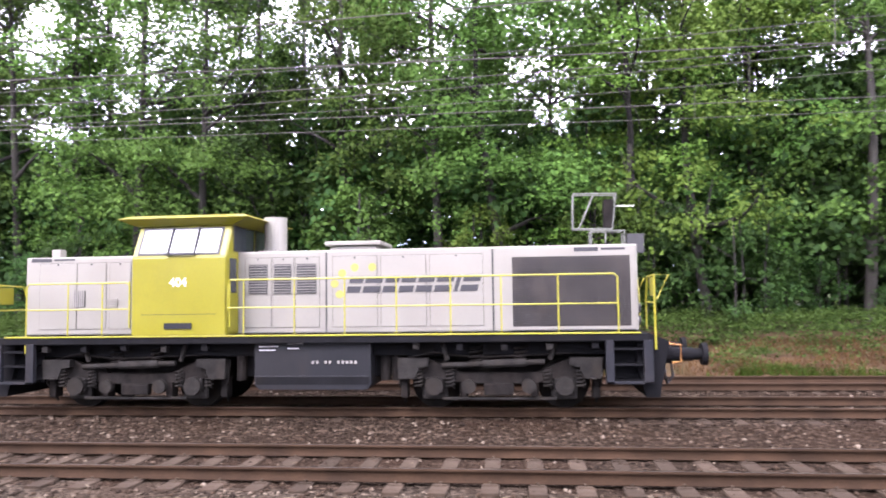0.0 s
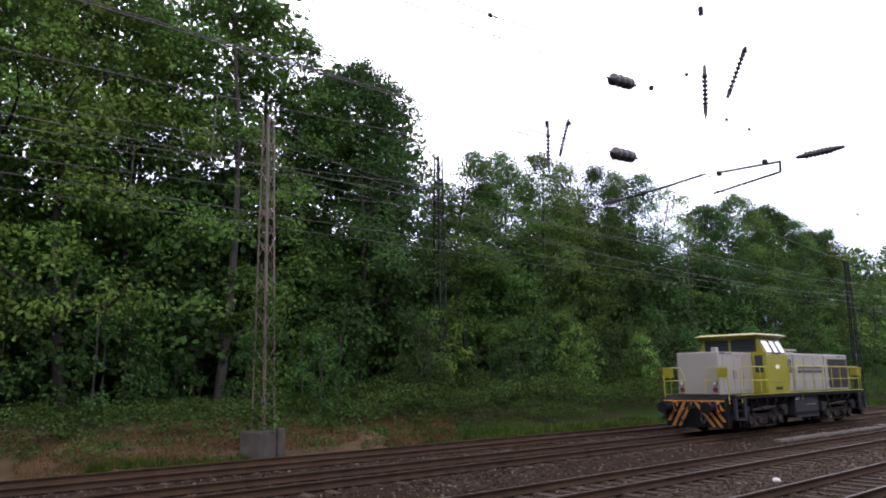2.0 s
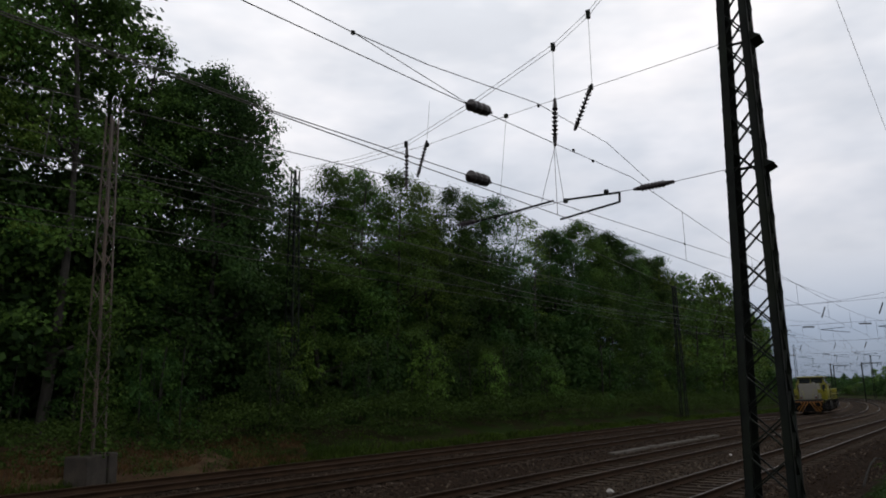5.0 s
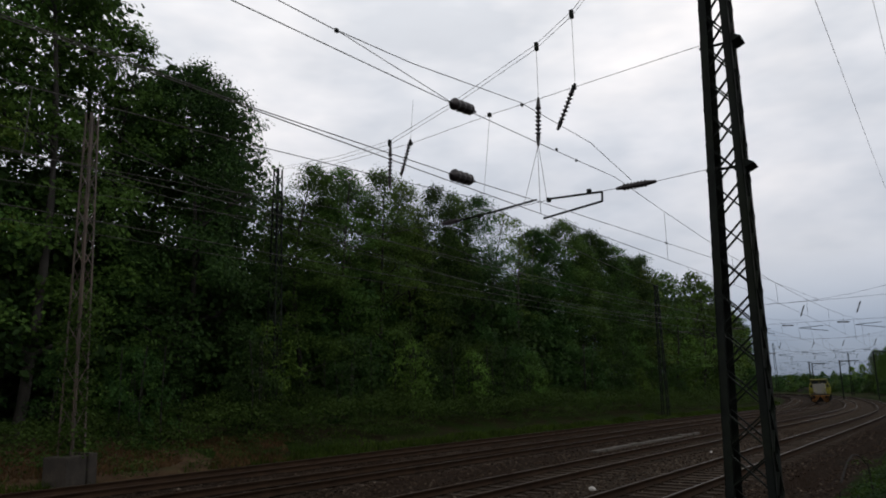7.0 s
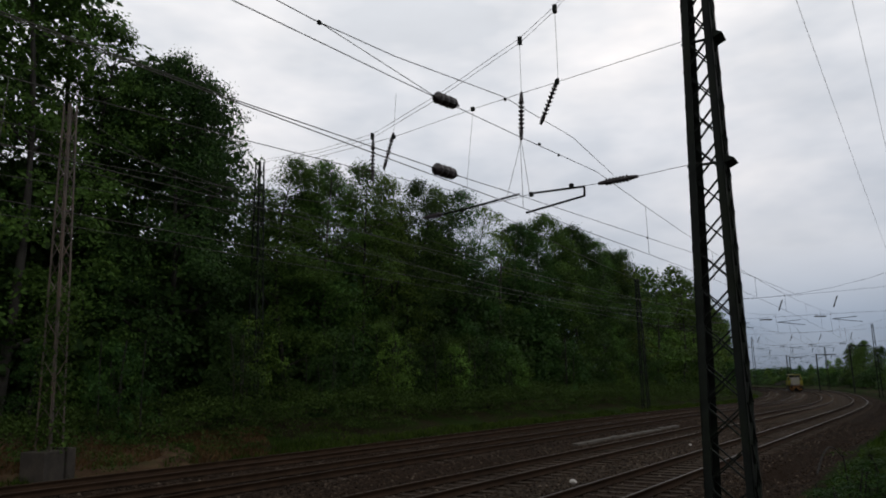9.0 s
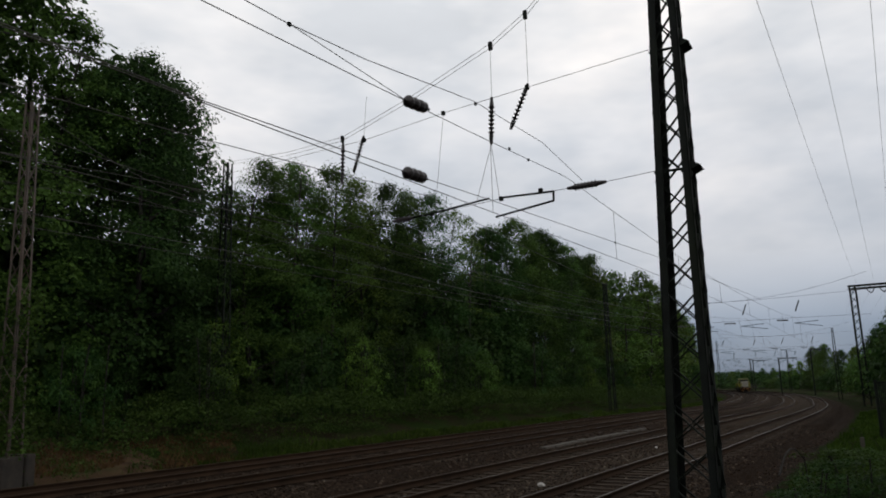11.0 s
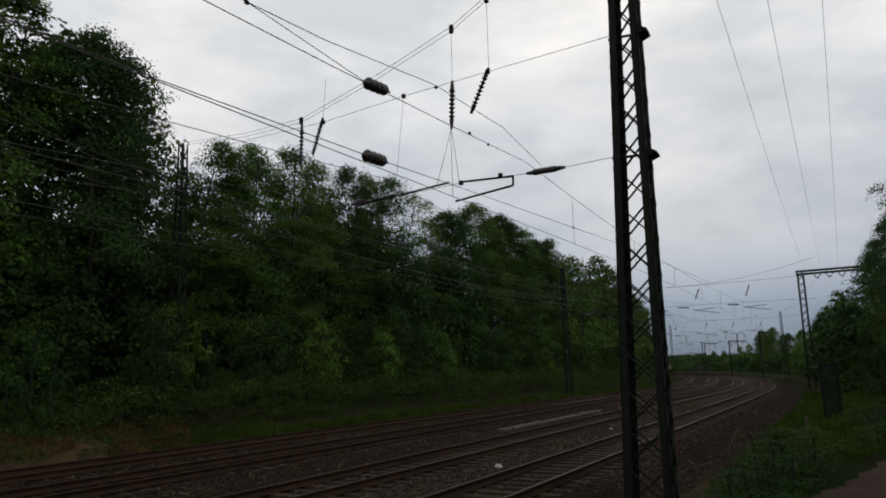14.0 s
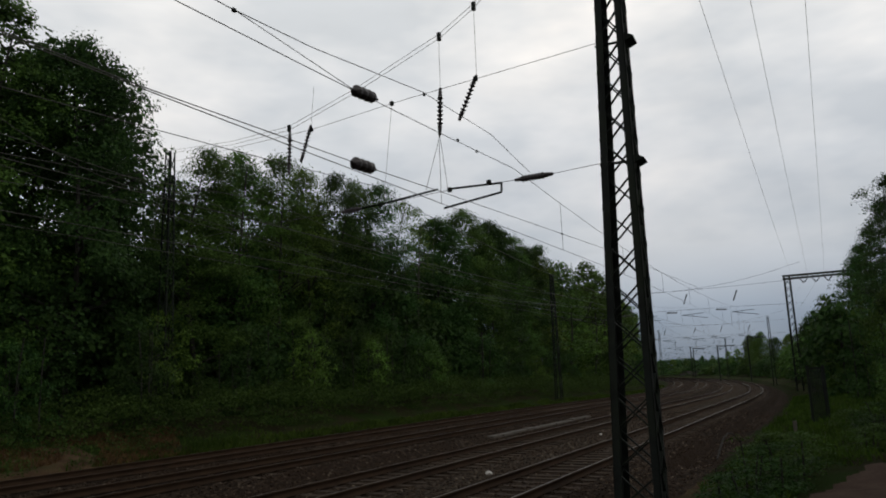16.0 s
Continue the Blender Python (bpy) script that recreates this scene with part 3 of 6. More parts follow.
def tree_kind(seed, h, width, low, clumps, per, leaf, leafmat, bark, fill=1.0, stems=1, lobe=1.5):
    """Trunk and limbs as one mesh, the crown as another: real leaves in uneven clumps with gaps."""
    rng = np.random.default_rng(seed)
    bm = B()
    tips = []
    for st in range(stems):
        ox, oy = (0, 0) if stems == 1 else rng.normal(0, 0.5, 2)
        lean = rng.normal(0, 0.03 * h, 2)
        r = (0.0075 * h + 0.04) / math.sqrt(stems)
        trunk = limb(bm, (ox, oy, -0.5), (ox + lean[0], oy + lean[1], h * 0.93), r, 0.03, rng, 0.1, 8 if stems == 1 else 5, 9)
        for i in range(int(9 / stems) + (8 if stems == 1 else 0)):
            k = rng.uniform(low, 0.95)
            base = trunk[min(9, int(k * 9))].lerp(trunk[min(9, int(k * 9) + 1)], k * 9 - int(k * 9))
            a = rng.uniform(0, 6.283)
            reach = width * (0.45 + 0.55 * math.sin(3.1416 * min(1, (k - low) / (1.02 - low)) ** 0.8)) * rng.uniform(0.6, 1.05)
            tip = base + Vector((math.cos(a) * reach, math.sin(a) * reach, reach * rng.uniform(0.25, 0.8)))
            sub = limb(bm, base, tip, r * (1 - k) * 0.6 + (0.02 if stems == 1 else 0.006), 0.012 if stems == 1 else 0.005, rng, 0.5, 5 if stems == 1 else 4, 4)
            tips += [sub[2], sub[3], sub[4]]
            for _ in range(2 if stems == 1 else 0):
                q = sub[2] + Vector(rng.normal(0, 1, 3)) * reach * 0.35
                limb(bm, sub[2], q, 0.025, 0.008, rng, 0.4, 4, 3)
                tips.append(q)
        tips.append(trunk[-1])
    wood = to_mesh("trunk", bm, bark)
    wood.polygons.foreach_set("use_smooth", np.ones(len(wood.polygons), bool))
    V, F, off = [], [], 0
    ph = rng.uniform(0, 6.283, 3)
    for i in range(clumps):
        if i < len(tips) and i % 3 == 0:
            c = np.array(tips[int(rng.integers(len(tips)))])
            a = math.atan2(c[1], c[0])
        else:
            u = rng.random() ** 0.8
            a = rng.uniform(0, 6.283)
            env = width * (1 - u ** 2.3) ** 0.6 * (0.62 + 0.38 * min(1.0, u / 0.2)) * (1 + 0.17 * math.sin(2 * a + ph[0] + 3 * u) + 0.12 * math.sin(5 * a + ph[1] + 9 * u))
            rad = env * rng.random() ** (0.36 * fill)
            c = np.array((math.cos(a) * rad, math.sin(a) * rad, (low + (0.985 - low) * u) * h))
        r = lobe * rng.uniform(0.5, 1.25)
        v, f = spray(c, (math.cos(a), math.sin(a)), r, int(per * (r / lobe) ** 2) + 8, leaf, rng)
        V.append(v), F.append(f + off)
        off += len(v)
    crown = raw("crown", np.concatenate(V), np.concatenate(F), leafmat)
    return wood, crown


def plant(name, wood, crown, label, category, m, scale, group):
    ob = tagged(new(name), label, category, group)
    ob.empty_display_size = 0.3
    ob.matrix_basis = m @ Matrix.Diagonal((*scale, 1))
    if wood:
        part("trunk", wood, None, ob)
    part("crown", crown, None, ob)
    return ob


def make_wood():
    rng = np.random.default_rng(11)
    near = [tree_kind(s, 20, w, lo, 160, 165, 0.148, lm, bk, 1.0, 1, 1.0) for s, w, lo, lm, bk in
            ((1, 3.6, 0.08, LEAF, BARK), (2, 3.2, 0.10, LEAF, BARK), (3, 3.9, 0.08, LEAF3, BARK), (4, 3.3, 0.10, LEAF2, BARK), (5, 3.2, 0.11, LEAF, BIRCH))]
    dome = [tree_kind(s, 20, w, lo, n, 150, 0.17, lm, BARK, 0.8, 1, 1.05) for s, w, lo, n, lm in ((61, 4.3, 0.10, 230, LEAF3), (62, 5.6, 0.08, 320, LEAF))]
    airy = [tree_kind(s, 20, 2.9, 0.14, 105, 105, 0.17, lm, bk, 1.3, 1, 0.8) for s, lm, bk in ((21, LEAF, BARK), (22, LEAF3, BARK), (23, LEAF, BIRCH))]
    back = [tree_kind(s, 20, 4.2, 0.03, 80, 70, 0.35, lm, BARK, 1.0, 1, 1.35) for s, lm in ((6, LEAF3), (7, LEAF))]
    far = [tree_kind(s, 20, 4.6, 0.02, 115, 38, 0.42, lm, BARK, 0.8, 1, 1.25) for s, lm in ((8, LEAF), (9, LEAF2), (10, LEAF3))]
    rear = [tree_kind(s, 20, 5.0, 0.02, 55, 34, 0.65, lm, BARK, 0.8, 1, 1.7) for s, lm in ((71, LEAF3), (72, LEAF))]
    thin = tree_kind(14, 20, 2.4, 0.30, 60, 34, 0.17, LEAF2, BIRCH, 1.3, 1, 0.8)

    def top(s):
        keys = ((-80, 23), (14, 23.5), (16, 21.4), (18.5, 19.4), (22.5, 19.8), (25, 16.4), (27, 14.2), (31, 15.6), (44, 16.6), (50, 14.8), (56, 15.2), (66, 17.4), (80, 17.2), (110, 19.5), (330, 18.5))
        return float(np.interp(s, [k for k, _ in keys], [v for _, v in keys]))

    def put(kind, s, lat, h, name="tree", label="tall broadleaf tree in full green leaf at the wood's edge", group="trees of the wood"):
        k = h / 20 * rng.uniform(0.98, 1.02)
        w = k * rng.uniform(0.98, 1.15)
        plant(name, *kind, label, "tree", spot(s, lat, ground_z(s, lat) - 0.1, rng.uniform(0, 360)), (w, w, k), group)

    s = -38.0
    while s < 15.5:
        lat = 30.0 + rng.uniform(-0.9, 1.4)
        if rng.random() < 0.35:
            put(airy[rng.integers(3)], s, lat, top(s) * rng.uniform(0.94, 1.03), label="tall tree with bare lower stem and loose crown")
        else:
            put(near[rng.integers(5)], s, lat, top(s) * rng.uniform(0.88, 1.02))
        s += rng.uniform(2.7, 3.9)
    # the skyline of the wood: a tall dense dome, a notch, a lower run, a thin tree, a broad dome
    for kind, s, lat, h in ((dome[0], 20.6, 30.2, 18.3), (near[2], 23.4, 30.6, 17.0), (near[0], 17.6, 31.5, 18.8), (near[1], 29.0, 30.2, 15.2), (near[4], 31.8, 30.6, 15.6), (near[0], 34.6, 30.0, 15.6),
                            (near[3], 37.6, 30.6, 15.6), (near[2], 40.6, 30.0, 16.2), (near[1], 43.6, 30.4, 16.4), (near[2], 46.6, 30.0, 16.6), (dome[0], 57.6, 30.6, 16.2),
                            (dome[1], 64.0, 31.0, 17.8), (dome[0], 69.5, 30.2, 17.8), (near[1], 73.5, 30.6, 17.4), (near[0], 77.0, 30.2, 17.4), (dome[0], 81.5, 30.6, 17.0), (near[2], 86, 30.0, 17.6)):
        put(kind, s, lat, h)
    for s in (51.2, 53.4):
        put(thin, s, 30.5, 16.2, label="slender pale tree with thin foliage")
    s = -38.0
    while s < 86:
        if not 50 < s < 62:
            put(airy[rng.integers(3)] if s < 16 else back[rng.integers(2)], s, 35.5 + rng.uniform(-1.5, 1.5), top(s * 0.85) * rng.uniform(0.9, 1.02))
        s += rng.uniform(3.6, 5.4)
    s = -40.0
    while s < 90:
        put(back[rng.integers(2)], s, 43 + rng.uniform(-2, 2), top(s * 0.7) * ((rng.uniform(0.72, 0.94) if s < 2 else rng.uniform(0.8, 0.98)) if s < 20 else rng.uniform(0.85, 1.05)))
        s += rng.uniform(5.5, 7.5)
    s = 86.0
    while s < 400:
        for lat, f in ((30.5, 0.97), (37, 1.0)):
            put(far[rng.integers(3)], s + rng.uniform(-2, 2), lat + rng.uniform(-1, 1.5), top(s) * f * rng.uniform(0.85, 1.05), label="broadleaf tree in the far wood")
        s += rng.uniform(7, 9)
    for s, lat, h in ((8.5, 38.5, 22.0), (13.0, 39.5, 22.0)):
        put(near[2], s, lat, h)
    # the far side: trees beyond the line's end and on the camera's side
    for s, lat, h in ((47, -4.0, 12.9), (50, -6.5, 15), (54, -4.0, 12.8), (61, -3.6, 12.4), (68, -3.4, 12.0), (76, -3.8, 12.5), (84, -4.5, 13), (90, -1.6, 10.2), (92, -5.5, 11.5), (98, -0.6, 9.6), (104, -4.2, 10), (107, -0.2, 8.6), (112, -7, 9.5), (122, -5.5, 8.5), (132, -6, 8), (142, -8, 9), (150, -6, 9), (158, -5, 9.5), (166, -6.5, 9.5), (175, -5, 9.5), (184, -6, 9.5), (194, -5, 10), (204, -5.5, 10), (246, -8, 9.5), (262, -7, 9), (280, -8, 8.5), (300, -7, 8), (320, -8, 8), (342, -7, 8), (364, -7, 8)):
        put(near[2] if s < 80 else far[int(s) % 3], s, lat, h, label="dark leafy tree on the verge", group="verge trees")
    # the trees go on behind the camera's back
    # unseen trees added behind the camera, continuing the verge row; they dim the skylight
    s = -60.0
    while s < 44:
        put(rear[rng.integers(2)], s, -8.5 + rng.uniform(-1.5, 1.0), rng.uniform(12, 15), label="leafy tree on the verge behind the path", group="verge trees")
        s += rng.uniform(5, 7)
    for s, lat, h, w in ((213, -4.0, 10.6, 1.0), (221, -6.0, 12.4, 1.0), (229, -4.5, 12.0, 1.0), (238, -6.5, 11.0, 1.0)):
        put(dome[1], s, lat, h, label="rounded tree beside the bend of the line", group="verge trees")
    for i in range(26):
        s = 400 + rng.uniform(0, 60)
        put(rear[rng.integers(2)], s, -10 + i * 2.6, rng.uniform(6, 8), label="distant tree where the line bends away", group="distant trees")
    # bushes at the wood's edge; half take the dark leaf to stand for shade
    shrubs = [tree_kind(s, 4.0, 1.7, 0.04, 56, 50, 0.13, lm, BARK, 0.7, 3, 0.5) for s, lm in ((31, LEAF2), (32, LEAF), (33, LEAF3), (34, LEAF3))]
    s = -32.0
    while s < 150:
        h = rng.uniform(3.0, 6.0) if rng.random() < 0.55 else rng.uniform(2.0, 3.2)
        lat = 27.9 + rng.uniform(-0.7, 0.9)
        plant("bush", *shrubs[rng.integers(4)], "dense green bush at the edge of the wood", "bush", spot(s, lat, ground_z(s, lat) - 0.15, rng.uniform(0, 360)), (h / 4 * 0.9, h / 4 * 0.9, h / 4), "bushes along the wood")
        s += rng.uniform(2.0, 3.4) if s < 70 else rng.uniform(3.0, 4.5)
    for s, lat, h in ((15.6, 25.6, 4.0), (21.6, 25.8, 4.4), (27.5, 26.6, 3.6), (33, 26.2, 4.6), (39, 26.0, 4.2), (42, 26.2, 5.0), (47, 26.2, 4.4)):
        plant("bush", *shrubs[rng.integers(3)], "young leafy bush standing out from the wood", "bush", spot(s, lat, ground_z(s, lat) - 0.15, rng.uniform(0, 360)), (h / 4 * 0.75, h / 4 * 0.75, h / 4), "bushes along the wood")
    # thicket all in the dark leaf: shade under the crowns put into its colour
    thicket = [tree_kind(s, 8.0, 2.4, 0.03, 60, 58, 0.24, lm, BARK, 0.8, 2, 1.0) for s, lm in ((41, LEAF3), (42, LEAF3))]
    scrub = [tree_kind(s, 4.0, 2.0, 0.0, 34, 40, 0.30, lm, BARK, 0.7, 2, 0.8) for s, lm in ((51, LEAF), (52, LEAF3))]
    s = -34.0
    while s < 60:
        h, lat = rng.uniform(7.5, 12), 31.5 + rng.uniform(-1, 2.5)
        plant("bush", *thicket[rng.integers(2)], "tall dense thicket between the trunks", "bush", spot(s, lat, ground_z(s, lat) - 0.2, rng.uniform(0, 360)), (h / 8, h / 8, h / 8), "thicket in the wood")
        s += rng.uniform(1.7, 2.6)
    s = -42.0
    while s < 100:
        plant("bush", *scrub[1], "dark thicket deep in the wood", "bush", spot(s, 48 + rng.uniform(-1, 1), 0.9, rng.uniform(0, 360)), (2.7, 2.7, rng.uniform(2.6, 3.3)), "thicket in the wood")
        s += 3.6
    s = 58.0
    while s < 150:
        plant("bush", *scrub[rng.integers(2)], "dark thicket on the verge", "bush", spot(s, -2.0 + rng.uniform(-1.5, 1), -0.3, rng.uniform(0, 360)), (1.5, 1.5, rng.uniform(1.2, 1.8)), "thicket on the verge")
        s += rng.uniform(3, 4.5)
    s = 150.0
    while s < 400:
        plant("bush", *scrub[rng.integers(2)], "leafy thicket along the far wood", "bush", spot(s, 27.5, 0.5, rng.uniform(0, 360)), (1.6, 1.6, 1.3), "thicket in the wood")
        plant("bush", *scrub[rng.integers(2)], "dark thicket on the far verge", "bush", spot(s, -3.5 + rng.uniform(-2, 1), -0.3, rng.uniform(0, 360)), (1.6, 1.6, rng.uniform(0.7, 1.1)), "thicket on the verge")
        s += rng.uniform(4.5, 6)
    # bushes on the camera's side by the path
    for s, lat, h, w in ((13.8, 1.75, 0.9, 0.95), (15.2, 1.5, 1.05, 1.0), (16.7, 1.25, 1.15, 1.05), (18.3, 1.3, 1.1, 1.05), (20.2, 0.9, 0.9, 0.95), (19.8, -3.0, 1.5, 1.1), (21.2, -0.7, 0.8, 0.9), (22.4, -2.2, 1.9, 1.2), (24.2, -0.8, 0.9, 1.0), (25.5, -2.6, 2.4, 1.3), (27.5, -1.2, 1.1, 1.1), (29.5, -0.3, 0.7, 0.9), (31, -2.2, 2.6, 1.3), (37, -3.0, 4.2, 1.7),
                         (44, -3.0, 6.0, 2.0), (49, -1.8, 5.0, 1.8), (64, -1.6, 5.5, 2.0), (75, -1.8, 5.5, 2.2), (90, -1.5, 5, 2.2)):
        plant("bush", *shrubs[1 + rng.integers(2)], "leafy green bush beside the dirt path", "bush", spot(s, lat, ground_z(s, lat) - 0.1, rng.uniform(0, 360)), (w / 1.9, w / 1.9, h / 4), "bushes by the path")


make_wood()


def make_undergrowth():
    rng = np.random.default_rng(17)
    # brambles: low mounds of leaves on the bank
    c, sp = [], []
    for i in range(14500):
        s = -34 + 170 * rng.random() ** 1.6
        lat = 23.0 + 4.3 * rng.random()
        lump = noise.noise((s * 0.33, lat * 0.45, 9.0)) + 0.5 * noise.noise((s * 0.9, lat * 0.9, 3.0))
        front = (24.5 if s < 13 else 24.5 - 0.9 * min(1, (s - 13) / 8)) + 0.5 * lump
        if lat < front and rng.random() > (0.10 if s < 14 else 0.05):
            continue
        tall = (0.55 if s < 13 else 0.55 + 0.75 * min(1, (s - 13) / 8)) * (1 + 0.55 * lump) * min(1.0, 0.35 + max(0, lat - front) * 0.9)
        x, y, _ = along(s, lat)
        c.append((x, y, ground_z(s, lat) + 0.06 + max(0.1, tall) * (0.35 + 0.65 * rng.random() ** 0.5)))
        sp.append(0.13 + 0.10 * rng.random())
    V, F = leaves(c, 13, sp, 0.115, rng, 0.5)
    tagged(new("brambles", raw("brambles", V, F, FROND)), "low green bramble undergrowth on the bank", "undergrowth", kind="stuff")

    def blades(n, slo, shi, power, lat, hgt, name, material, label, keep):
        V = []
        for i in range(n):
            s = slo + (shi - slo) * rng.random() ** power
            l = lat[0] + (lat[1] - lat[0]) * rng.random()
            if not keep(s, l):
                continue
            x, y, _ = along(s, l)
            z = ground_z(s, l) - 0.02
            h = hgt * rng.uniform(0.4, 1.2)
            a = rng.uniform(0, 6.283)
            w = 0.012 + 0.012 * rng.random() + s * 0.0006 if s > 0 else 0.018
            lean = rng.normal(0, 0.3, 2) * h
            dx, dy = math.cos(a) * w, math.sin(a) * w
            V += [(x - dx, y - dy, z), (x + dx, y + dy, z), (x + lean[0], y + lean[1], z + h)]
        V = np.array(V)
        tagged(new(name, raw(name, V, np.arange(len(V)).reshape(-1, 3), material)), label, "grass", kind="stuff")

    c, sp = [], []
    for i in range(2600):
        s, lat = -32 + 56 * rng.random(), 21.9 + 2.9 * rng.random()
        if noise.noise((s * 0.55, lat * 0.8, 12.0)) < 0.02 - (0.12 if lat > 23.4 else 0):
            continue
        x, y, _ = along(s, lat)
        c.append((x, y, ground_z(s, lat) + 0.05 + 0.16 * rng.random()))
        sp.append(0.07 + 0.08 * rng.random())
    V, F = leaves(c, 12, sp, 0.075, rng, 0.6)
    tagged(new("weeds", raw("weeds", V, F, FROND)), "small green weeds scattered on the dry bank", "undergrowth", kind="stuff")
    blades(42000, 6, 150, 1.7, (21.7, 24.4), 0.26, "green_grass", BLADE, "strip of fresh green grass beside the track", lambda s, l: noise.noise((s * 0.25, l * 0.6, 1)) > -0.35 + (0.3 if s < 18 else 0) and l < 22.75 + 0.5 * noise.noise((s * 0.2, 3, 0)))
    blades(34000, -30, 22, 1.0, (21.8, 25.0), 0.2, "dry_grass", STRAW, "dry straw-coloured grass on the bank", lambda s, l: noise.noise((s * 0.4, l * 0.7, 5)) > -0.25)
    blades(7000, -30, 26, 1.0, (21.7, 24.6), 0.18, "bank_grass", BLADE, "tufts of green grass on the bank", lambda s, l: noise.noise((s * 0.5, l * 0.8, 8)) > 0.05)
    blades(24000, 8, 75, 1.3, (-4.5, 3.6), 0.25, "verge_grass", BLADE, "rough grass between path and track", lambda s, l: (l > 0.9 + 0.5 * noise.noise((s * 0.5, 0, 0)) or l < -1.9 or s > 18.5) and l < 3.0 + 0.5 * noise.noise((s * 0.3, 6, 0)) - max(0, (22 - s) * 0.05))


make_undergrowth()


# ---- masts ----
def lattice(h, base, top, leg, bays, depth_base=None, depth_top=None, double=False):
    """Four angle legs that draw together upwards, with crossed bars between them."""
    db, dt = depth_base or base, depth_top or top

    def corner(sx, sy, z):
        k = z / h
        return Vector((sx * (base + (top - base) * k) / 2, sy * (db + (dt - db) * k) / 2, z))

    legs = []
    for sx in (-1, 1):
        for sy in (-1, 1):
            bm = B()
            p, q = corner(sx, sy, -0.4), corner(sx, sy, h)
            L = (q - p).length
            for ox, oy, wx, wy in ((0, -sy * leg / 2 * 0, leg, leg * 0.16), (sx * leg * 0.42, -sy * leg * 0.42, leg * 0.16, leg)):
                r = bmesh.ops.create_cube(bm, size=1.0)
                tilt = (q - p).rotation_difference(Vector((0, 0, 1))).inverted().to_matrix().to_4x4()
                bmesh.ops.transform(bm, matrix=Matrix.Translation((p + q) / 2) @ tilt @ Matrix.Translation((ox, oy, 0)) @ Matrix.Diagonal((wx, wy, L, 1)), verts=r["verts"])
            legs.append(bm)
    bars = []
    zs = [0.25 + (h - 0.4) * i / bays for i in range(bays + 1)]
    for i in range(bays):
        a, b = zs[i], zs[i + 1]
        for sy in (-1, 1):
            bars += [(corner(-1, sy, a), corner(1, sy, b)), (corner(1, sy, a), corner(-1, sy, b))] if double else [(corner(-1 if i % 2 else 1, sy, a), corner(1 if i % 2 else -1, sy, b))]
        for sx in (-1, 1):
            bars.append((corner(sx, -1 if i % 2 else 1, a), corner(sx, 1 if i % 2 else -1, b)))
            if double:
                bars.append((corner(sx, 1 if i % 2 else -1, a), corner(sx, -1 if i % 2 else 1, b)))
    return legs, bars


def lattice_mast(name, label, m, h, base, top, leg, bays, material, bar, depth_base=None, depth_top=None, double=False, block=None, group="lattice masts"):
    t = thing(name, label, "railway mast", m, group)
    legs, bars = lattice(h, base, top, leg, bays, depth_base, depth_top, double)
    for b in legs:
        part("leg", b, material, t)
    for p, q in bars:
        b = B()
        d = q - p
        r = bmesh.ops.create_cube(b, size=1.0)
        bmesh.ops.transform(b, matrix=Matrix.Translation((p + q) / 2) @ d.to_track_quat("Z", "Y").to_matrix().to_4x4() @ Matrix.Diagonal((bar, bar * 0.35, d.length, 1)), verts=r["verts"])
        part("brace", b, material, t)
    if block:
        b = B()
        box(b, -block[0] / 2, block[0] / 2, -block[1] / 2, block[1] / 2, -0.9, block[2], 0.04)
        part("concrete_footing", b, FOOTING, t, "weathered concrete footing")
    return t


def ins(bm, p, q, r=0.09, discs=7):
    """A ribbed insulator between two points."""
    p, q = Vector(p), Vector(q)
    d = q - p
    rod(bm, p, q, r * 0.36, 8)
    rod(bm, p, p + d * 0.2, r * 0.42, 8, r * 0.72)
    rod(bm, p + d * 0.8, q, r * 0.72, 8, r * 0.42)
    for i in range(discs):
        c = p + d * (0.24 + 0.52 * i / (discs - 1))
        rod(bm, c - d.normalized() * 0.028, c + d.normalized() * 0.028, r, 10, r * 0.55)
    return bm


def barrel(bm, p, q, r, lobes=4):
    """A fat lobed insulator that tapers to its ends."""
    p, q = Vector(p), Vector(q)
    d = q - p
    qt = d.to_track_quat("Z", "Y")
    rings, n, seg = [], 40, 12
    for i in range(n + 1):
        k = i / n
        body = max(0.0, min(1.0, (k - 0.07) / 0.1, (0.93 - k) / 0.16)) ** 0.6
        wave = 0.84 + 0.16 * abs(math.sin(math.pi * lobes * (k - 0.07) / 0.86))
        rr = max(0.022, r * body * wave)
        rings.append([bm.verts.new(p + d * k + qt @ Vector((rr * math.cos(6.2832 * j / seg), rr * math.sin(6.2832 * j / seg), 0))) for j in range(seg)])
    for s, t in zip(rings, rings[1:]):
        for j in range(seg):
            bm.faces.new((s[j], s[(j + 1) % seg], t[(j + 1) % seg], t[j]))
    return bm


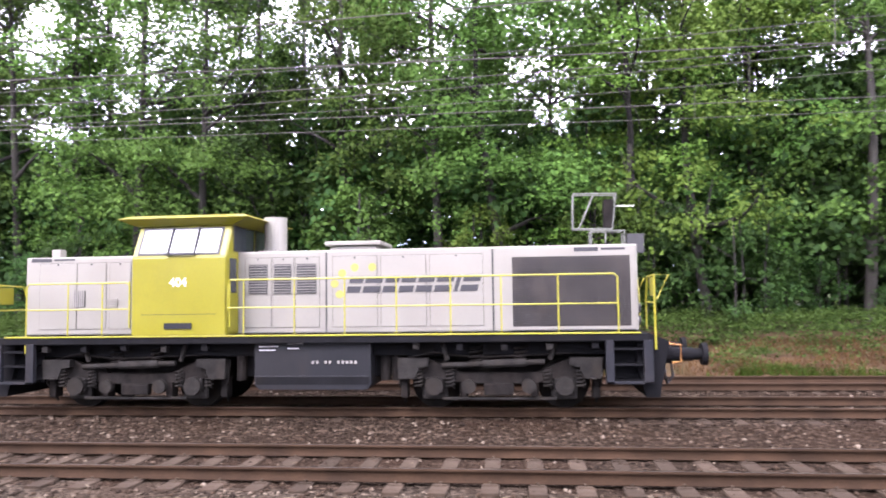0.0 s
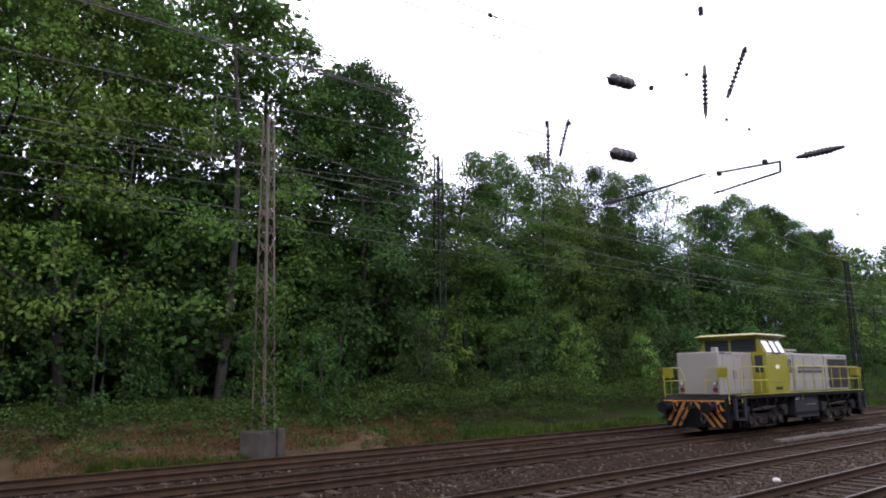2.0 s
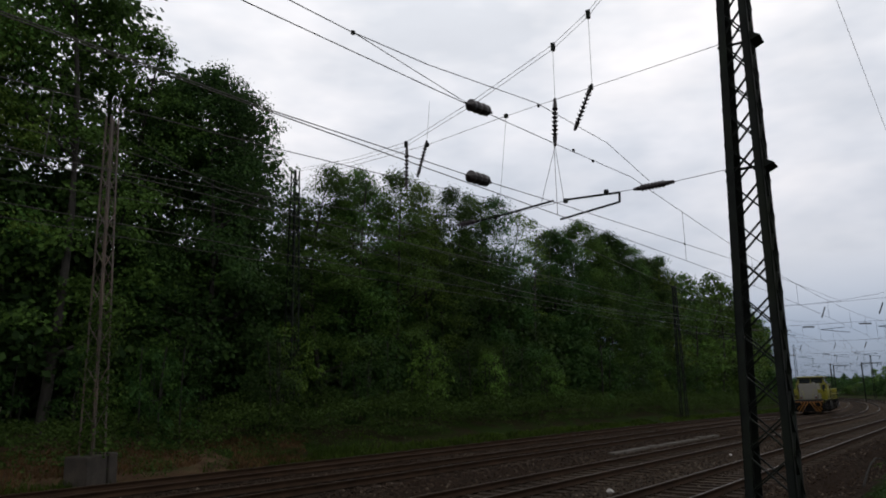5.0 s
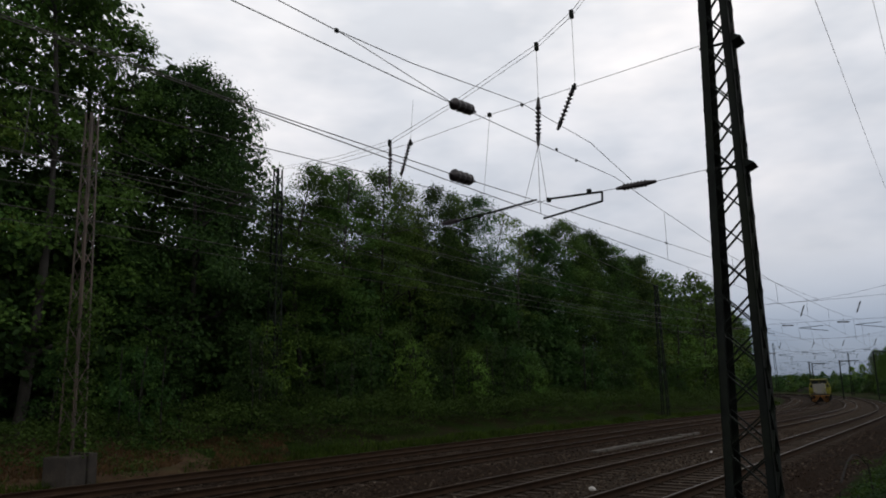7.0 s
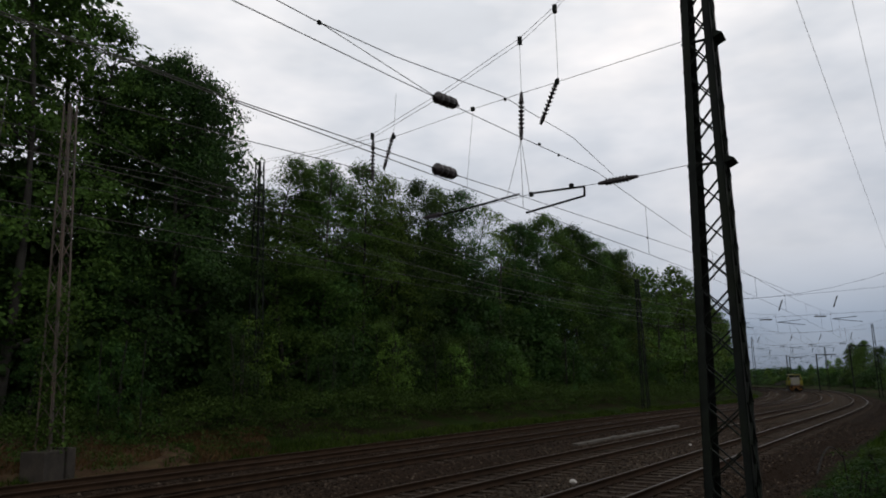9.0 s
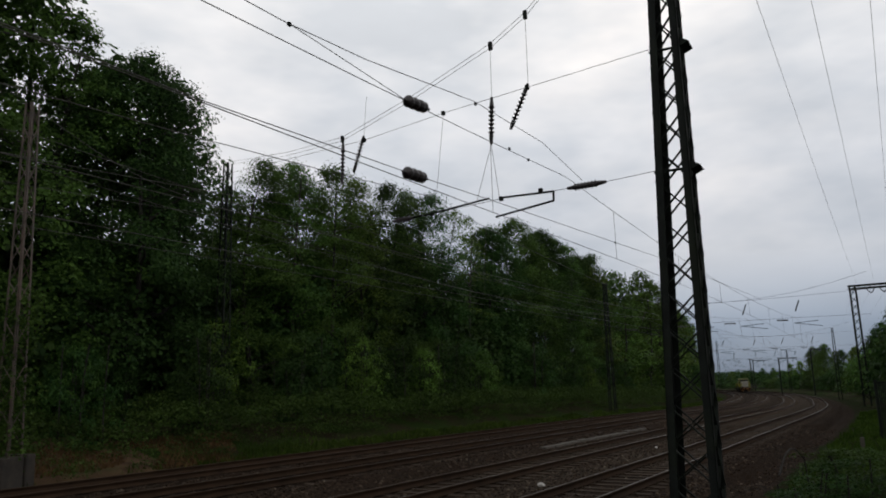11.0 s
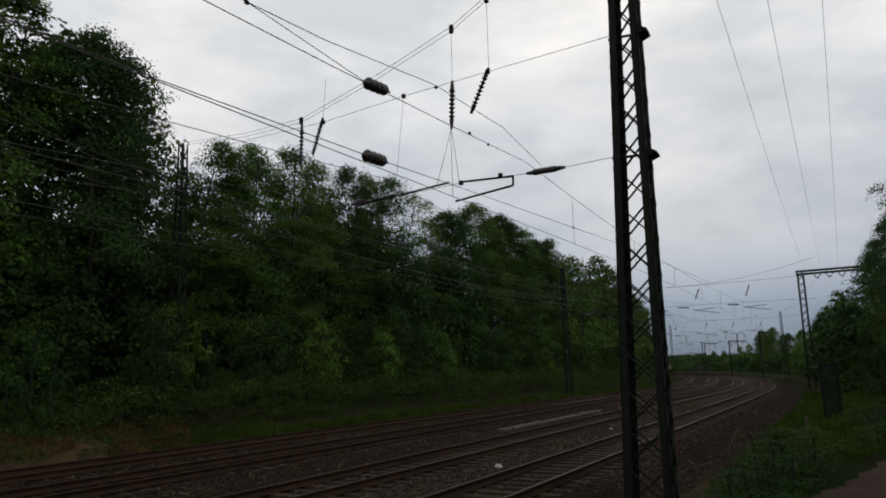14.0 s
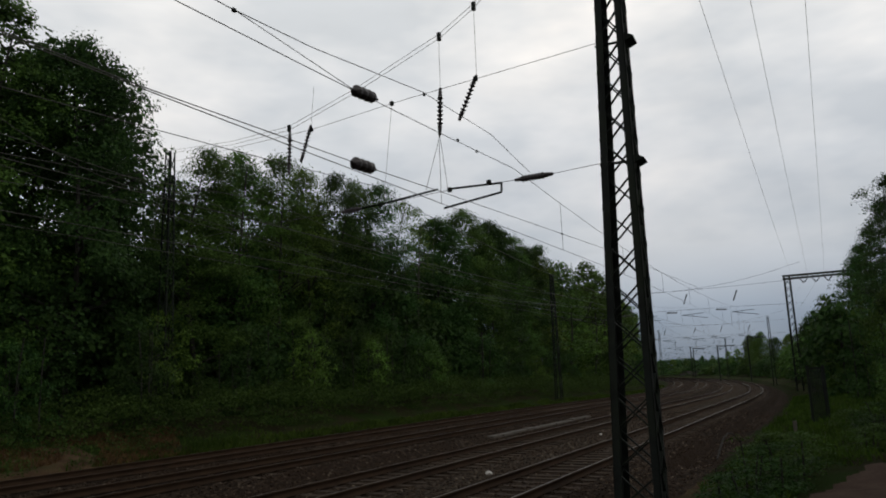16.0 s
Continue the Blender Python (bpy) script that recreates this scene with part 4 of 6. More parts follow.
def make_masts():
    # the tall mast close by, leaning a little
    lean = pose(14.60, 3.60, -0.75, 1.0, 0.4, 2)
    big = lattice_mast("overhead_line_mast", "tall dark steel lattice mast beside the near track", lean, 14.5, 0.60, 0.36, 0.145, 19, MASTDARK, 0.07, 0.88, 0.42, True)
    for z in (7.2, 9.87):
        b = B()
        w = 0.88 + (0.42 - 0.88) * z / 14.5
        vs = [b.verts.new((x, y, h)) for x in (-0.22, 0.22) for y, h in ((-w / 2 + 0.04, z - 0.13), (-w / 2 - 0.2, z - 0.02), (-w / 2 + 0.04, z + 0.13))]
        b.faces.new(vs[:3]), b.faces.new(vs[:2:-1])
        for j in range(3):
            b.faces.new((vs[j], vs[3 + j], vs[3 + (j + 1) % 3], vs[(j + 1) % 3]))
        bmesh.ops.recalc_face_normals(b, faces=b.faces)
        rod(b, (0, -w / 2 - 0.05, z), (0, w / 2 + 0.1, z), 0.03)
        part("wire_bracket", b, MASTDARK, big)
    # the slim old mast on its block by the wood
    mL = lattice_mast("slim_mast", "slim rusty lattice mast on a concrete footing, ivy at its foot", pose(11.42, 22.0, 0.55, 0, -1.1, 20), 10.65, 0.46, 0.26, 0.07, 17, MASTGREY, 0.035, 0.55, 0.25, False)
    for x0, x1, z1 in ((-0.62, 0.18, 0.02), (0.26, 0.62, 0.05)):
        b = B()
        box(b, x0, x1, -0.42, 0.42, -1.1, z1, 0.045)
        for v in b.verts:
            v.co += Vector((0.02 * noise.noise(v.co * 3), 0.02 * noise.noise(v.co * 3 + Vector((5, 0, 0))), 0.025 * noise.noise(v.co * 4)))
        part("concrete_footing", b, FOOTING, mL, "stained weathered concrete footing")
    rng = np.random.default_rng(3)
    c = [(rng.normal(0, 0.24), rng.normal(0, 0.3), 0.1 + 4.6 * rng.random() ** 1.3) for _ in range(230)]
    V, F = leaves(c, 12, np.full(230, 0.17), 0.11, rng, 1.0)
    tagged(new("ivy", raw("ivy", V, F, LEAF)), "ivy climbing the foot of the slim mast", "climbing plant", kind="stuff").matrix_basis = pose(11.42, 22.0, 0.55)
    # masts of the spans further on
    mS = lattice_mast("span_mast", "lattice mast against the trees holding the cross span", pose(24.7, 28.5, 0.8, 0, 0, 10), 13.2, 0.6, 0.3, 0.09, 14, MASTDARK, 0.05, group="span masts")
    for s in (66, 122, 178, 236, 300):
        copy_thing(mS, spot(s, 22.6, -0.2, 0)).scale = (1, 1, 0.9)
    for s, lat in ((140, 2.5), (236, 1.2), (300, 1.0)):
        copy_thing(mS, spot(s, lat, -0.9, 0)).scale = (1, 1, 0.9)
    # the power line portal above the trees
    g = lattice_mast("line_portal", "dark steel portal mast carrying feeder wires", pose(96.5, 4.0, -0.5, 0, 0, 0), 13.2, 0.85, 0.75, 0.15, 15, MASTDARK, 0.1, 0.8, 0.7, True, group="portal")
    b = B()
    for z in (13.0, 13.35):
        box(b, -0.12, 0.12, -7.5, 0.5, z - 0.11, z + 0.11)
    for i in range(14):
        rod(b, (0, -7.4 + i * 0.54, 13.0), (0, -7.4 + i * 0.54 + 0.5, 13.35), 0.03, 5)
    part("crossbeam", b, MASTDARK, g)
    for y in (-1.8, -3.1, -4.4):
        b = B()
        ins(b, (0, y - 0.45, 12.95), (0, y, 12.35), 0.09, 5)
        ins(b, (0, y + 0.45, 12.95), (0, y, 12.35), 0.09, 5)
        part("insulator", b, PORCELAIN, g)
    # far single-arm masts
    for s, lat, h in ((252, 8.7, 10.2), (194, 8.7, 9.0), (186, 2.5, 10.7)):
        t = thing("arm_mast", "distant overhead line mast with a side arm", "railway mast", spot(s, lat, ground_z(s, lat) - 0.1), "distant masts")
        b = B()
        box(b, -0.13, 0.13, -0.13, 0.13, 0, h, 0.02)
        part("post", b, MASTDARK, t)
        b = B()
        box(b, -0.08, 0.08, -4.2, 0, h - 0.3, h - 0.12)
        rod(b, (0, -0.1, h - 1.3), (0, -2.2, h - 0.25), 0.05, 6)
        rod(b, (0, -3.3, h - 0.3), (0, -3.0, h - 1.1), 0.07, 6)
        part("arm", b, MASTDARK, t)


make_masts()


# ---- overhead wires ----
def sagged(p, q, sag, n=10):
    p, q = Vector(p), Vector(q)
    return [p.lerp(q, i / n) - Vector((0, 0, sag * 4 * (i / n) * (1 - i / n))) for i in range(n + 1)]


def make_overhead():
    spans = (-95, -39, 16.5, 66, 122, 178, 236, 300)
    #        lateral, messenger at the supports, sag, contact height, half zigzag
    for lat, zm, sag, zc in ((19.3, 8.25, 1.0, 6.75), (14.7, 7.75, 1.25, 5.95), (10.7, 7.55, 1.2, 5.75), (6.62, 7.32, 0.78, 5.45)):
        t = thing("overhead_line", "thin dark messenger and contact wire with droppers above a track", "overhead wire", group="overhead lines")
        bm, bc, drops = B(), B(), []
        mp, cp = [], []
        for i, (a, b) in enumerate(zip(spans, spans[1:])):
            n = 14
            for k in range(n):
                f = k / n
                s = a + (b - a) * f
                x, y, _ = along(s, lat + (0.15 * math.cos(math.pi * (i + f)) if lat > 8 else 0))
                z = zm - sag * 4 * f * (1 - f)
                mp.append((x, y, z))
                zig = 0.3 * math.cos(math.pi * (i + f)) if lat > 8 else 0
                lift = 0.3 * math.exp(-((s - 28) / 20) ** 2) if lat < 8 else 0
                x2, y2, _ = along(s, lat + zig)
                cp.append((x2, y2, zc + lift))
                if k % 2 == 1 and s > (5 if lat < 8 else -40):
                    drops.append(((x, y, z), (x2, y2, zc + lift)))
        line(bm, mp, 0.0078 if lat < 8 else 0.009), line(bc, cp, 0.0078 if lat < 8 else 0.0095)
        part("messenger_wire", bm, WIRE, t)
        part("contact_wire", bc, WIRE, t)
        for p, q in drops:
            b = B()
            line(b, [p, q], 0.006 if p[0] < 60 else 0.008, 4)
            part("dropper", b, WIRE, t)
    # insulators in the near wires
    for nm, p, q in (("messenger", (9.45, 6.62, 6.98), (10.25, 6.62, 7.06)), ("contact", (9.4, 6.62, 5.70), (10.15, 6.62, 5.74))):
        b = B()
        barrel(b, p, q, 0.108, 4)
        tagged(new("section_insulator", to_mesh("section_insulator", b, PORCELAIN)), "brown ribbed insulator in a wire over the track", "insulator", "section insulators")
    # an extra tensioned wire that comes down to the steady arm
    t = thing("tension_wire", "steel wire leading down to the steady arm", "overhead wire")
    b = B()
    line(b, [(-30, 6.5, 6.3), (6.6, 6.6, 7.14), (8.4, 6.6, 7.29), (11.8, 6.55, 7.72), (14.9, 6.5, 7.74), (17.2, 6.45, 7.36)], 0.0075)
    part("wire", b, WIRE, t)
    b = B()
    line(b, [(6.71, 6.6, 7.15), (9.55, 6.62, 6.99)], 0.0065)
    part("stay_wire", b, WIRE, t)
    t = thing("tension_wire", "out-of-running wire that rises over the near track", "overhead wire")
    b = B()
    line(b, [(-39, 6.62, 5.2), (5.39, 6.62, 5.56), (9.45, 6.62, 5.71), (10.16, 6.62, 5.74), (12.33, 6.62, 5.85), (24.4, 6.62, 6.38), (48, 6.9, 7.1)], 0.0075)
    part("wire", b, WIRE, t)
    for x, z, y in ((6.71, 7.15, 6.6), (11.84, 7.69, 6.55), (13.4, 7.2, 6.62), (14.34, 7.2, 6.62), (20.0, 6.19, 6.62)):
        b = B()
        box(b, x - 0.03, x + 0.03, y - 0.02, y + 0.02, z - 0.035, z + 0.02, 0.008)
        part("wire_clamp", b, MASTDARK, t)
    # the cross span between the tall mast and the mast at the trees
    t = thing("cross_span", "steel cross-span wires carrying insulators across the tracks", "overhead wire")
    top_pts = [(14.6, 3.6, 13.4), (15.79, 7.18, 11.55), (16.05, 8.36, 11.13), (16.75, 11.5, 10.6), (17.47, 14.7, 10.25), (18.9, 18.6, 10.9), (24.6, 28.4, 13.9)]
    low = [(14.75, 3.7, 9.25), (15.8, 7.23, 9.62), (16.45, 10.15, 9.82), (17.22, 13.6, 9.97), (18.9, 18.6, 10.75), (24.6, 28.4, 13.4)]
    b = B()
    line(b, top_pts, 0.0072)
    part("head_wire", b, WIRE, t)
    b = B()
    line(b, [(x, y, z + 0.13) for x, y, z in top_pts], 0.0072)
    part("head_wire", b, WIRE, t)
    # clamps where wires meet
    for x, y, z in top_pts[1:5] + low[1:4] + [(15.57, 6.9, 6.79), (16.0, 8.2, 6.9), (16.6, 10.7, 7.0)]:
        b = B()
        box(b, x - 0.05, x + 0.05, y - 0.05, y + 0.05, z - 0.06, z + (0.17 if z > 10.2 else 0.06), 0.02)
        part("wire_clamp", b, MASTDARK, t)
    b = B()
    line(b, low, 0.0075)
    part("upper_guide_wire", b, WIRE, t)
    b = B()
    line(b, [(14.8, 3.7, 6.55), (15.34, 5.19, 6.66)], 0.0075)
    line(b, [(15.57, 6.21, 6.73), (16.0, 8.2, 6.9), (16.6, 10.8, 7.0), (17.97, 16.97, 7.4), (24.6, 28.4, 9.2)], 0.0075)
    part("lower_guide_wire", b, WIRE, t)
    for p, q in (((16.05, 8.38, 9.73), (16.07, 8.46, 8.43)), ((15.79, 7.19, 9.71), (15.93, 7.81, 8.66)), ((17.46, 14.66, 10.20), (17.47, 14.71, 8.76)), ((17.22, 13.61, 10.12), (17.34, 14.12, 9.03))):
        b = B()
        ins(b, p, q, 0.085, 7)
        part("hanging_insulator", b, PORCELAIN, t)
    b = B()
    ins(b, (15.57, 6.21, 6.73), (15.34, 5.19, 6.66), 0.085, 7)
    part("guide_insulator", b, PORCELAIN, t)
    for p, q in (((16.05, 8.37, 11.13), (16.05, 8.38, 9.73)), ((15.79, 7.18, 11.5), (15.79, 7.19, 9.71)), ((16.07, 8.46, 8.43), (16.1, 8.3, 6.95)), ((16.07, 8.46, 8.43), (16.0, 8.9, 6.98)), ((17.19, 13.47, 11.4), (17.22, 13.61, 10.12)), ((16.45, 10.15, 9.79), (16.6, 10.6, 7.0))):
        b = B()
        line(b, [p, q], 0.0065, 4)
        part("dropper", b, WIRE, t)
    # steady arms
    for pts in ([(16.02, 8.2, 6.93), (15.66, 6.61, 6.75), (15.66, 6.62, 6.52), (16.06, 8.4, 6.46)], [(16.11, 8.61, 7.0), (16.58, 10.74, 7.0), (16.75, 11.45, 7.03)]):
        b = B()
        for p, q in zip(pts, pts[1:]):
            rod(b, p, q, 0.028, 8)
        part("steady_arm", b, MASTDARK, t)
    b = B()
    ins(b, (16.75, 11.45, 7.03), (16.95, 12.3, 7.08), 0.08, 6)
    part("guide_insulator", b, PORCELAIN, t)
    # simpler spans along the curve
    for s in (66, 122, 178, 236, 300):
        t = thing("cross_span", "distant cross-span wires with hanging insulators", "overhead wire", group="distant spans")
        pt = lambda lat, z: (*along(s, lat)[:2], z)
        for z0, dip in ((10.6, 1.6), (7.2, -0.1), (9.2, 0.2)):
            b = B()
            line(b, [pt(1.2 + 21.4 * k / 8, z0 - dip * 4 * (k / 8) * (1 - k / 8)) for k in range(9)], 0.011)
            part("span_wire", b, WIRE, t)
        for lat in (6.6, 10.7, 14.7, 19.3):
            b = B()
            ins(b, pt(lat - 0.35, 8.7), pt(lat, 7.8), 0.085, 5)
            part("hanging_insulator", b, PORCELAIN, t)
            b = B()
            rod(b, pt(lat - 1.9, 6.5), pt(lat + 0.2, 6.85), 0.022, 6)
            rod(b, pt(lat + 0.2, 6.85), pt(lat - 1.6, 6.95), 0.022, 6)
            part("steady_arm", b, MASTDARK, t)
            b = B()
            ins(b, pt(lat + 0.6, 7.1), pt(lat + 1.5, 7.15), 0.09, 5)
            part("guide_insulator", b, PORCELAIN, t)
    # feeder wires
    for y0, y1, z1 in ((2.33, 3.57, 13.3), (0.98, 1.74, 13.1), (-0.48, -0.1, 13.3)):
        b = B()
        g = (y1 - y0) / 75
        line(b, sagged((-60, y0 - 82 * g, 13.3), (22, y0, 13.0), 0.3) + sagged((22, y0, 13.0), (96.5, y1, z1), 0.25)[1:] + [(150, y1 + 5, 12.3)], 0.0075)
        tagged(new("feeder_wire", to_mesh("feeder_wire", b, WIRE)), "dark feeder wire of the power portal", "overhead wire", "feeder wires")
    for y, z in ((21.6, 8.6), (21.4, 9.5)):
        b = B()
        line(b, sagged((-60, y, z), (11.4, y, z + 0.5), 0.9) + sagged((11.4, y, z + 0.5), (66, y + 0.6, z), 0.8)[1:], 0.011)
        tagged(new("feeder_wire", to_mesh("feeder_wire", b, WIRE)), "thin wire running along the wood", "overhead wire", "feeder wires")
    b = B()
    line(b, sagged((11.45, 22.0, 11.1), (19.1, 22.3, 9.6), 0.5), 0.012)
    tagged(new("guy_wire", to_mesh("guy_wire", b, WIRE)), "slack wire from the slim mast's head", "overhead wire")


make_overhead()


# ---- signal and small things beside the line ----
def make_signal():
    t = thing("railway_signal", "grey signal post with a railed platform and cage, seen from behind", "railway signal", pose(2.16, 22.0, -0.35, 0, 1.2, 0))
    b = B()
    box(b, -0.1, 0.1, -0.1, 0.1, 0, 3.3, 0.02)
    part("post", b, ALU, t)
    b = B()
    for x in (-0.42, -0.22):
        rod(b, (x, 0.1, 0.5), (x + 0.15, 0.1, 4.0), 0.02)
    for i in range(9):
        rod(b, (-0.41 + i * 0.017, 0.1, 0.7 + 0.36 * i), (-0.21 + i * 0.017, 0.1, 0.7 + 0.36 * i), 0.014, 6)
    part("ladder", b, ALU, t)
    b = B()
    box(b, -0.25, 0.75, -0.35, 0.35, 3.28, 3.36, 0.01)
    part("platform", b, ALU, t)
    for x, y in ((-0.22, -0.3), (-0.22, 0.3), (0.2, -0.3), (0.74, -0.3), (0.74, 0.3)):
        b = B()
        rod(b, (x, y, 3.36), (x, y, 4.35), 0.025)
        part("post_rail", b, ALU, t)
    for z in (3.85, 4.35):
        for p, q in (((-0.22, -0.3), (0.74, -0.3)), ((-0.22, 0.3), (0.74, 0.3)), ((0.74, -0.3), (0.74, 0.3))):
            b = B()
            rod(b, (*p, z), (*q, z), 0.022)
            part("guard_rail", b, ALU, t)
    for y in (-0.3, 0.1):
        for p, q in (((-0.75, 4.4), (-0.75, 5.45)), ((-0.75, 5.45), (0.5, 5.45)), ((0.5, 5.45), (0.4, 4.4)), ((0.4, 4.4), (-0.75, 4.4)), ((-0.55, 4.45), (-0.15, 5.42))):
            b = B()
            rod(b, (p[0], y, p[1]), (q[0], y, q[1]), 0.02)
            part("cage_bar", b, ALU, t)
    b = B()
    box(b, 0.16, 0.46, -0.15, 0.15, 4.45, 5.3, 0.02)
    part("signal_head", b, GRIME, t, "dark grey signal lamp housing")
    b = B()
    box(b, 0.85, 1.35, -0.05, 0.12, 3.7, 4.28, 0.02)
    part("signal_board", b, BLACK, t, "black signal board")
    b = B()
    box(b, 0.2, 1.0, -0.33, -0.29, 3.62, 3.72, 0.005)
    box(b, 0.55, 1.05, -0.05, 0.0, 5.1, 5.13)
    part("arm", b, WHITEBOARD, t)
    b = B()
    box(b, -0.26, 0.26, -0.03, 0.03, 0.0, 0.62, 0.02)
    box(b, -0.03, 0.03, -0.02, 0.02, -0.4, 0.05)
    tagged(new("white_board", to_mesh("white_board", b, WHITEBOARD)), "small white board standing by the signal post", "sign").matrix_basis = pose(1.48, 21.75, -0.28)


make_signal()


def make_small():
    rng = np.random.default_rng(23)
    tr = thing("cable_trough", "pale concrete cable trough covers between the tracks", "cable trough")
    b = B()
    box(b, -0.46, 0.46, -0.15, 0.15, -0.08, 0.04, 0.012)
    slab = to_mesh("trough_cover", b, CONCRETE)
    for i in range(14):
        part("trough_cover", slab, None, tr, at=pose(28.2 + i * 0.95, 12.8 + 0.02 * rng.normal(), -0.29 + 0.015 * rng.normal(), 0, 0, rng.normal(0, 0.8)))
    for x, y, r in ((18.1, 8.45, 0.10), (30.5, 9.0, 0.06), (22.5, 17, 0.06)):
        b = B()
        bmesh.ops.create_icosphere(b, subdivisions=2, radius=r)
        for v in b.verts:
            v.co *= 1 + 0.35 * noise.noise(v.co * 9)
            v.co.z *= 0.7
        tagged(new("pale_stone", to_mesh("pale_stone", b, PALE)), "single pale stone lying on the ballast", "stone", "pale stones").matrix_basis = pose(x, y, ground_z(x, y) + 0.03)
    g = thing("fence_panel", "dark green wire fence panel on posts beside the path", "fence", pose(35, 1.1, -0.45, 0, 0, -82))
    for x in (0, 0.6):
        b = B()
        box(b, x - 0.06, x + 0.06, -0.05, 0.05, -0.3, 2.55, 0.01)
        part("post", b, MASTDARK, g)
    for i in range(7):
        b = B()
        box(b, 0.08 + i * 0.068, 0.125 + i * 0.068, -0.012, 0.012, 0.1, 2.45)
        part("fence_bar", b, MASTDARK, g)
    b = B()
    box(b, 0, 0.6, -0.025, 0.025, 2.4, 2.47), box(b, 0, 0.6, -0.025, 0.025, 0.1, 0.16)
    part("crossbar", b, MASTDARK, g)
    b = B()
    box(b, -0.07, 0.07, -0.07, 0.07, -0.3, 0.55, 0.02)
    tagged(new("marker_stone", to_mesh("marker_stone", b, CONCRETE)), "short pale concrete marker post in the grass", "marker").matrix_basis = pose(30.5, 1.6, -0.45)
    b = B()
    limb(b, (22.5, 3.3, -0.42), (26.3, 3.05, -0.36), 0.035, 0.015, rng, 0.3, 6, 6)
    tagged(new("fallen_branch", to_mesh("fallen_branch", b, BARK)), "bare fallen branch on the ballast shoulder", "branch")
    b = B()
    box(b, -16, 16, -0.12, 0.12, -0.2, 1.5, 0.02)
    tagged(new("low_wall", to_mesh("low_wall", b, CONCRETE)), "pale grey wall far along the line", "wall").matrix_basis = spot(318, -2.5, 0, 4)
    b = B()
    box(b, -4, 4, -3, 3, -0.2, 2.8, 0.03)
    prism(b, ((-4.3, 2.8), (4.3, 2.8), (3.2, 4.1), (-3.2, 4.1)), -3.3, 3.3)
    tagged(new("hut", to_mesh("hut", b, CONCRETE)), "small pale trackside hut in the distance", "hut").matrix_basis = spot(300, 28, 0.3, 0)


make_small()


def make_distance():
    """A belt of woodland that closes the view where the line bends away, and round the back."""
    rng = np.random.default_rng(29)
    c, sp = [], []
    for i in range(5200):
        lat = rng.uniform(-150, 240)
        s = 455 + rng.uniform(-10, 25)
        h = 6.6 + 2.2 * noise.noise((lat * 0.05, 1, 1)) + 1.6 * noise.noise((lat * 0.2, 5, 1))
        x, y, _ = along(s, lat)
        c.append((x, y, 1.0 + h * rng.random()))
        sp.append(0.9)
    for i in range(2600):
        x = -95 + rng.uniform(-6, 6)
        y = rng.uniform(-60, 60)
        c.append((x, y, 14 * rng.random()))
        sp.append(1.0)
    V, F = leaves(c, 9, sp, 1.3, rng, 0.7)
    tagged(new("distant_wood", raw("distant_wood", V, F, LEAF3)), "dark belt of distant trees", "woodland", kind="stuff")


make_distance()


# ---- the shunting locomotive ----
def coil(bm, x, y, z0, z1, r, turns, wire):
    n = int(turns * 8)
    pts = [(x + r * math.cos(6.2832 * i / 8), y + r * math.sin(6.2832 * i / 8), z0 + (z1 - z0) * i / n) for i in range(n + 1)]
    return line(bm, pts, wire, 5)


def lettering(body, size, at, material, parent, name="number"):
    cu = bpy.data.curves.new(name, "FONT")
    cu.body, cu.size, cu.extrude, cu.align_x, cu.offset = body, size, 0.003, "CENTER", 0.003
    tmp = new("tmp", cu)
    me = bpy.data.meshes.new_from_object(tmp.evaluated_get(bpy.context.evaluated_depsgraph_get()))
    bpy.data.objects.remove(tmp)
    me.materials.clear()
    me.materials.append(material)
    return part(name, me, None, parent, at=at)


def pipe(bm, pts, r, seg=8):
    return line(bm, pts, r, seg)


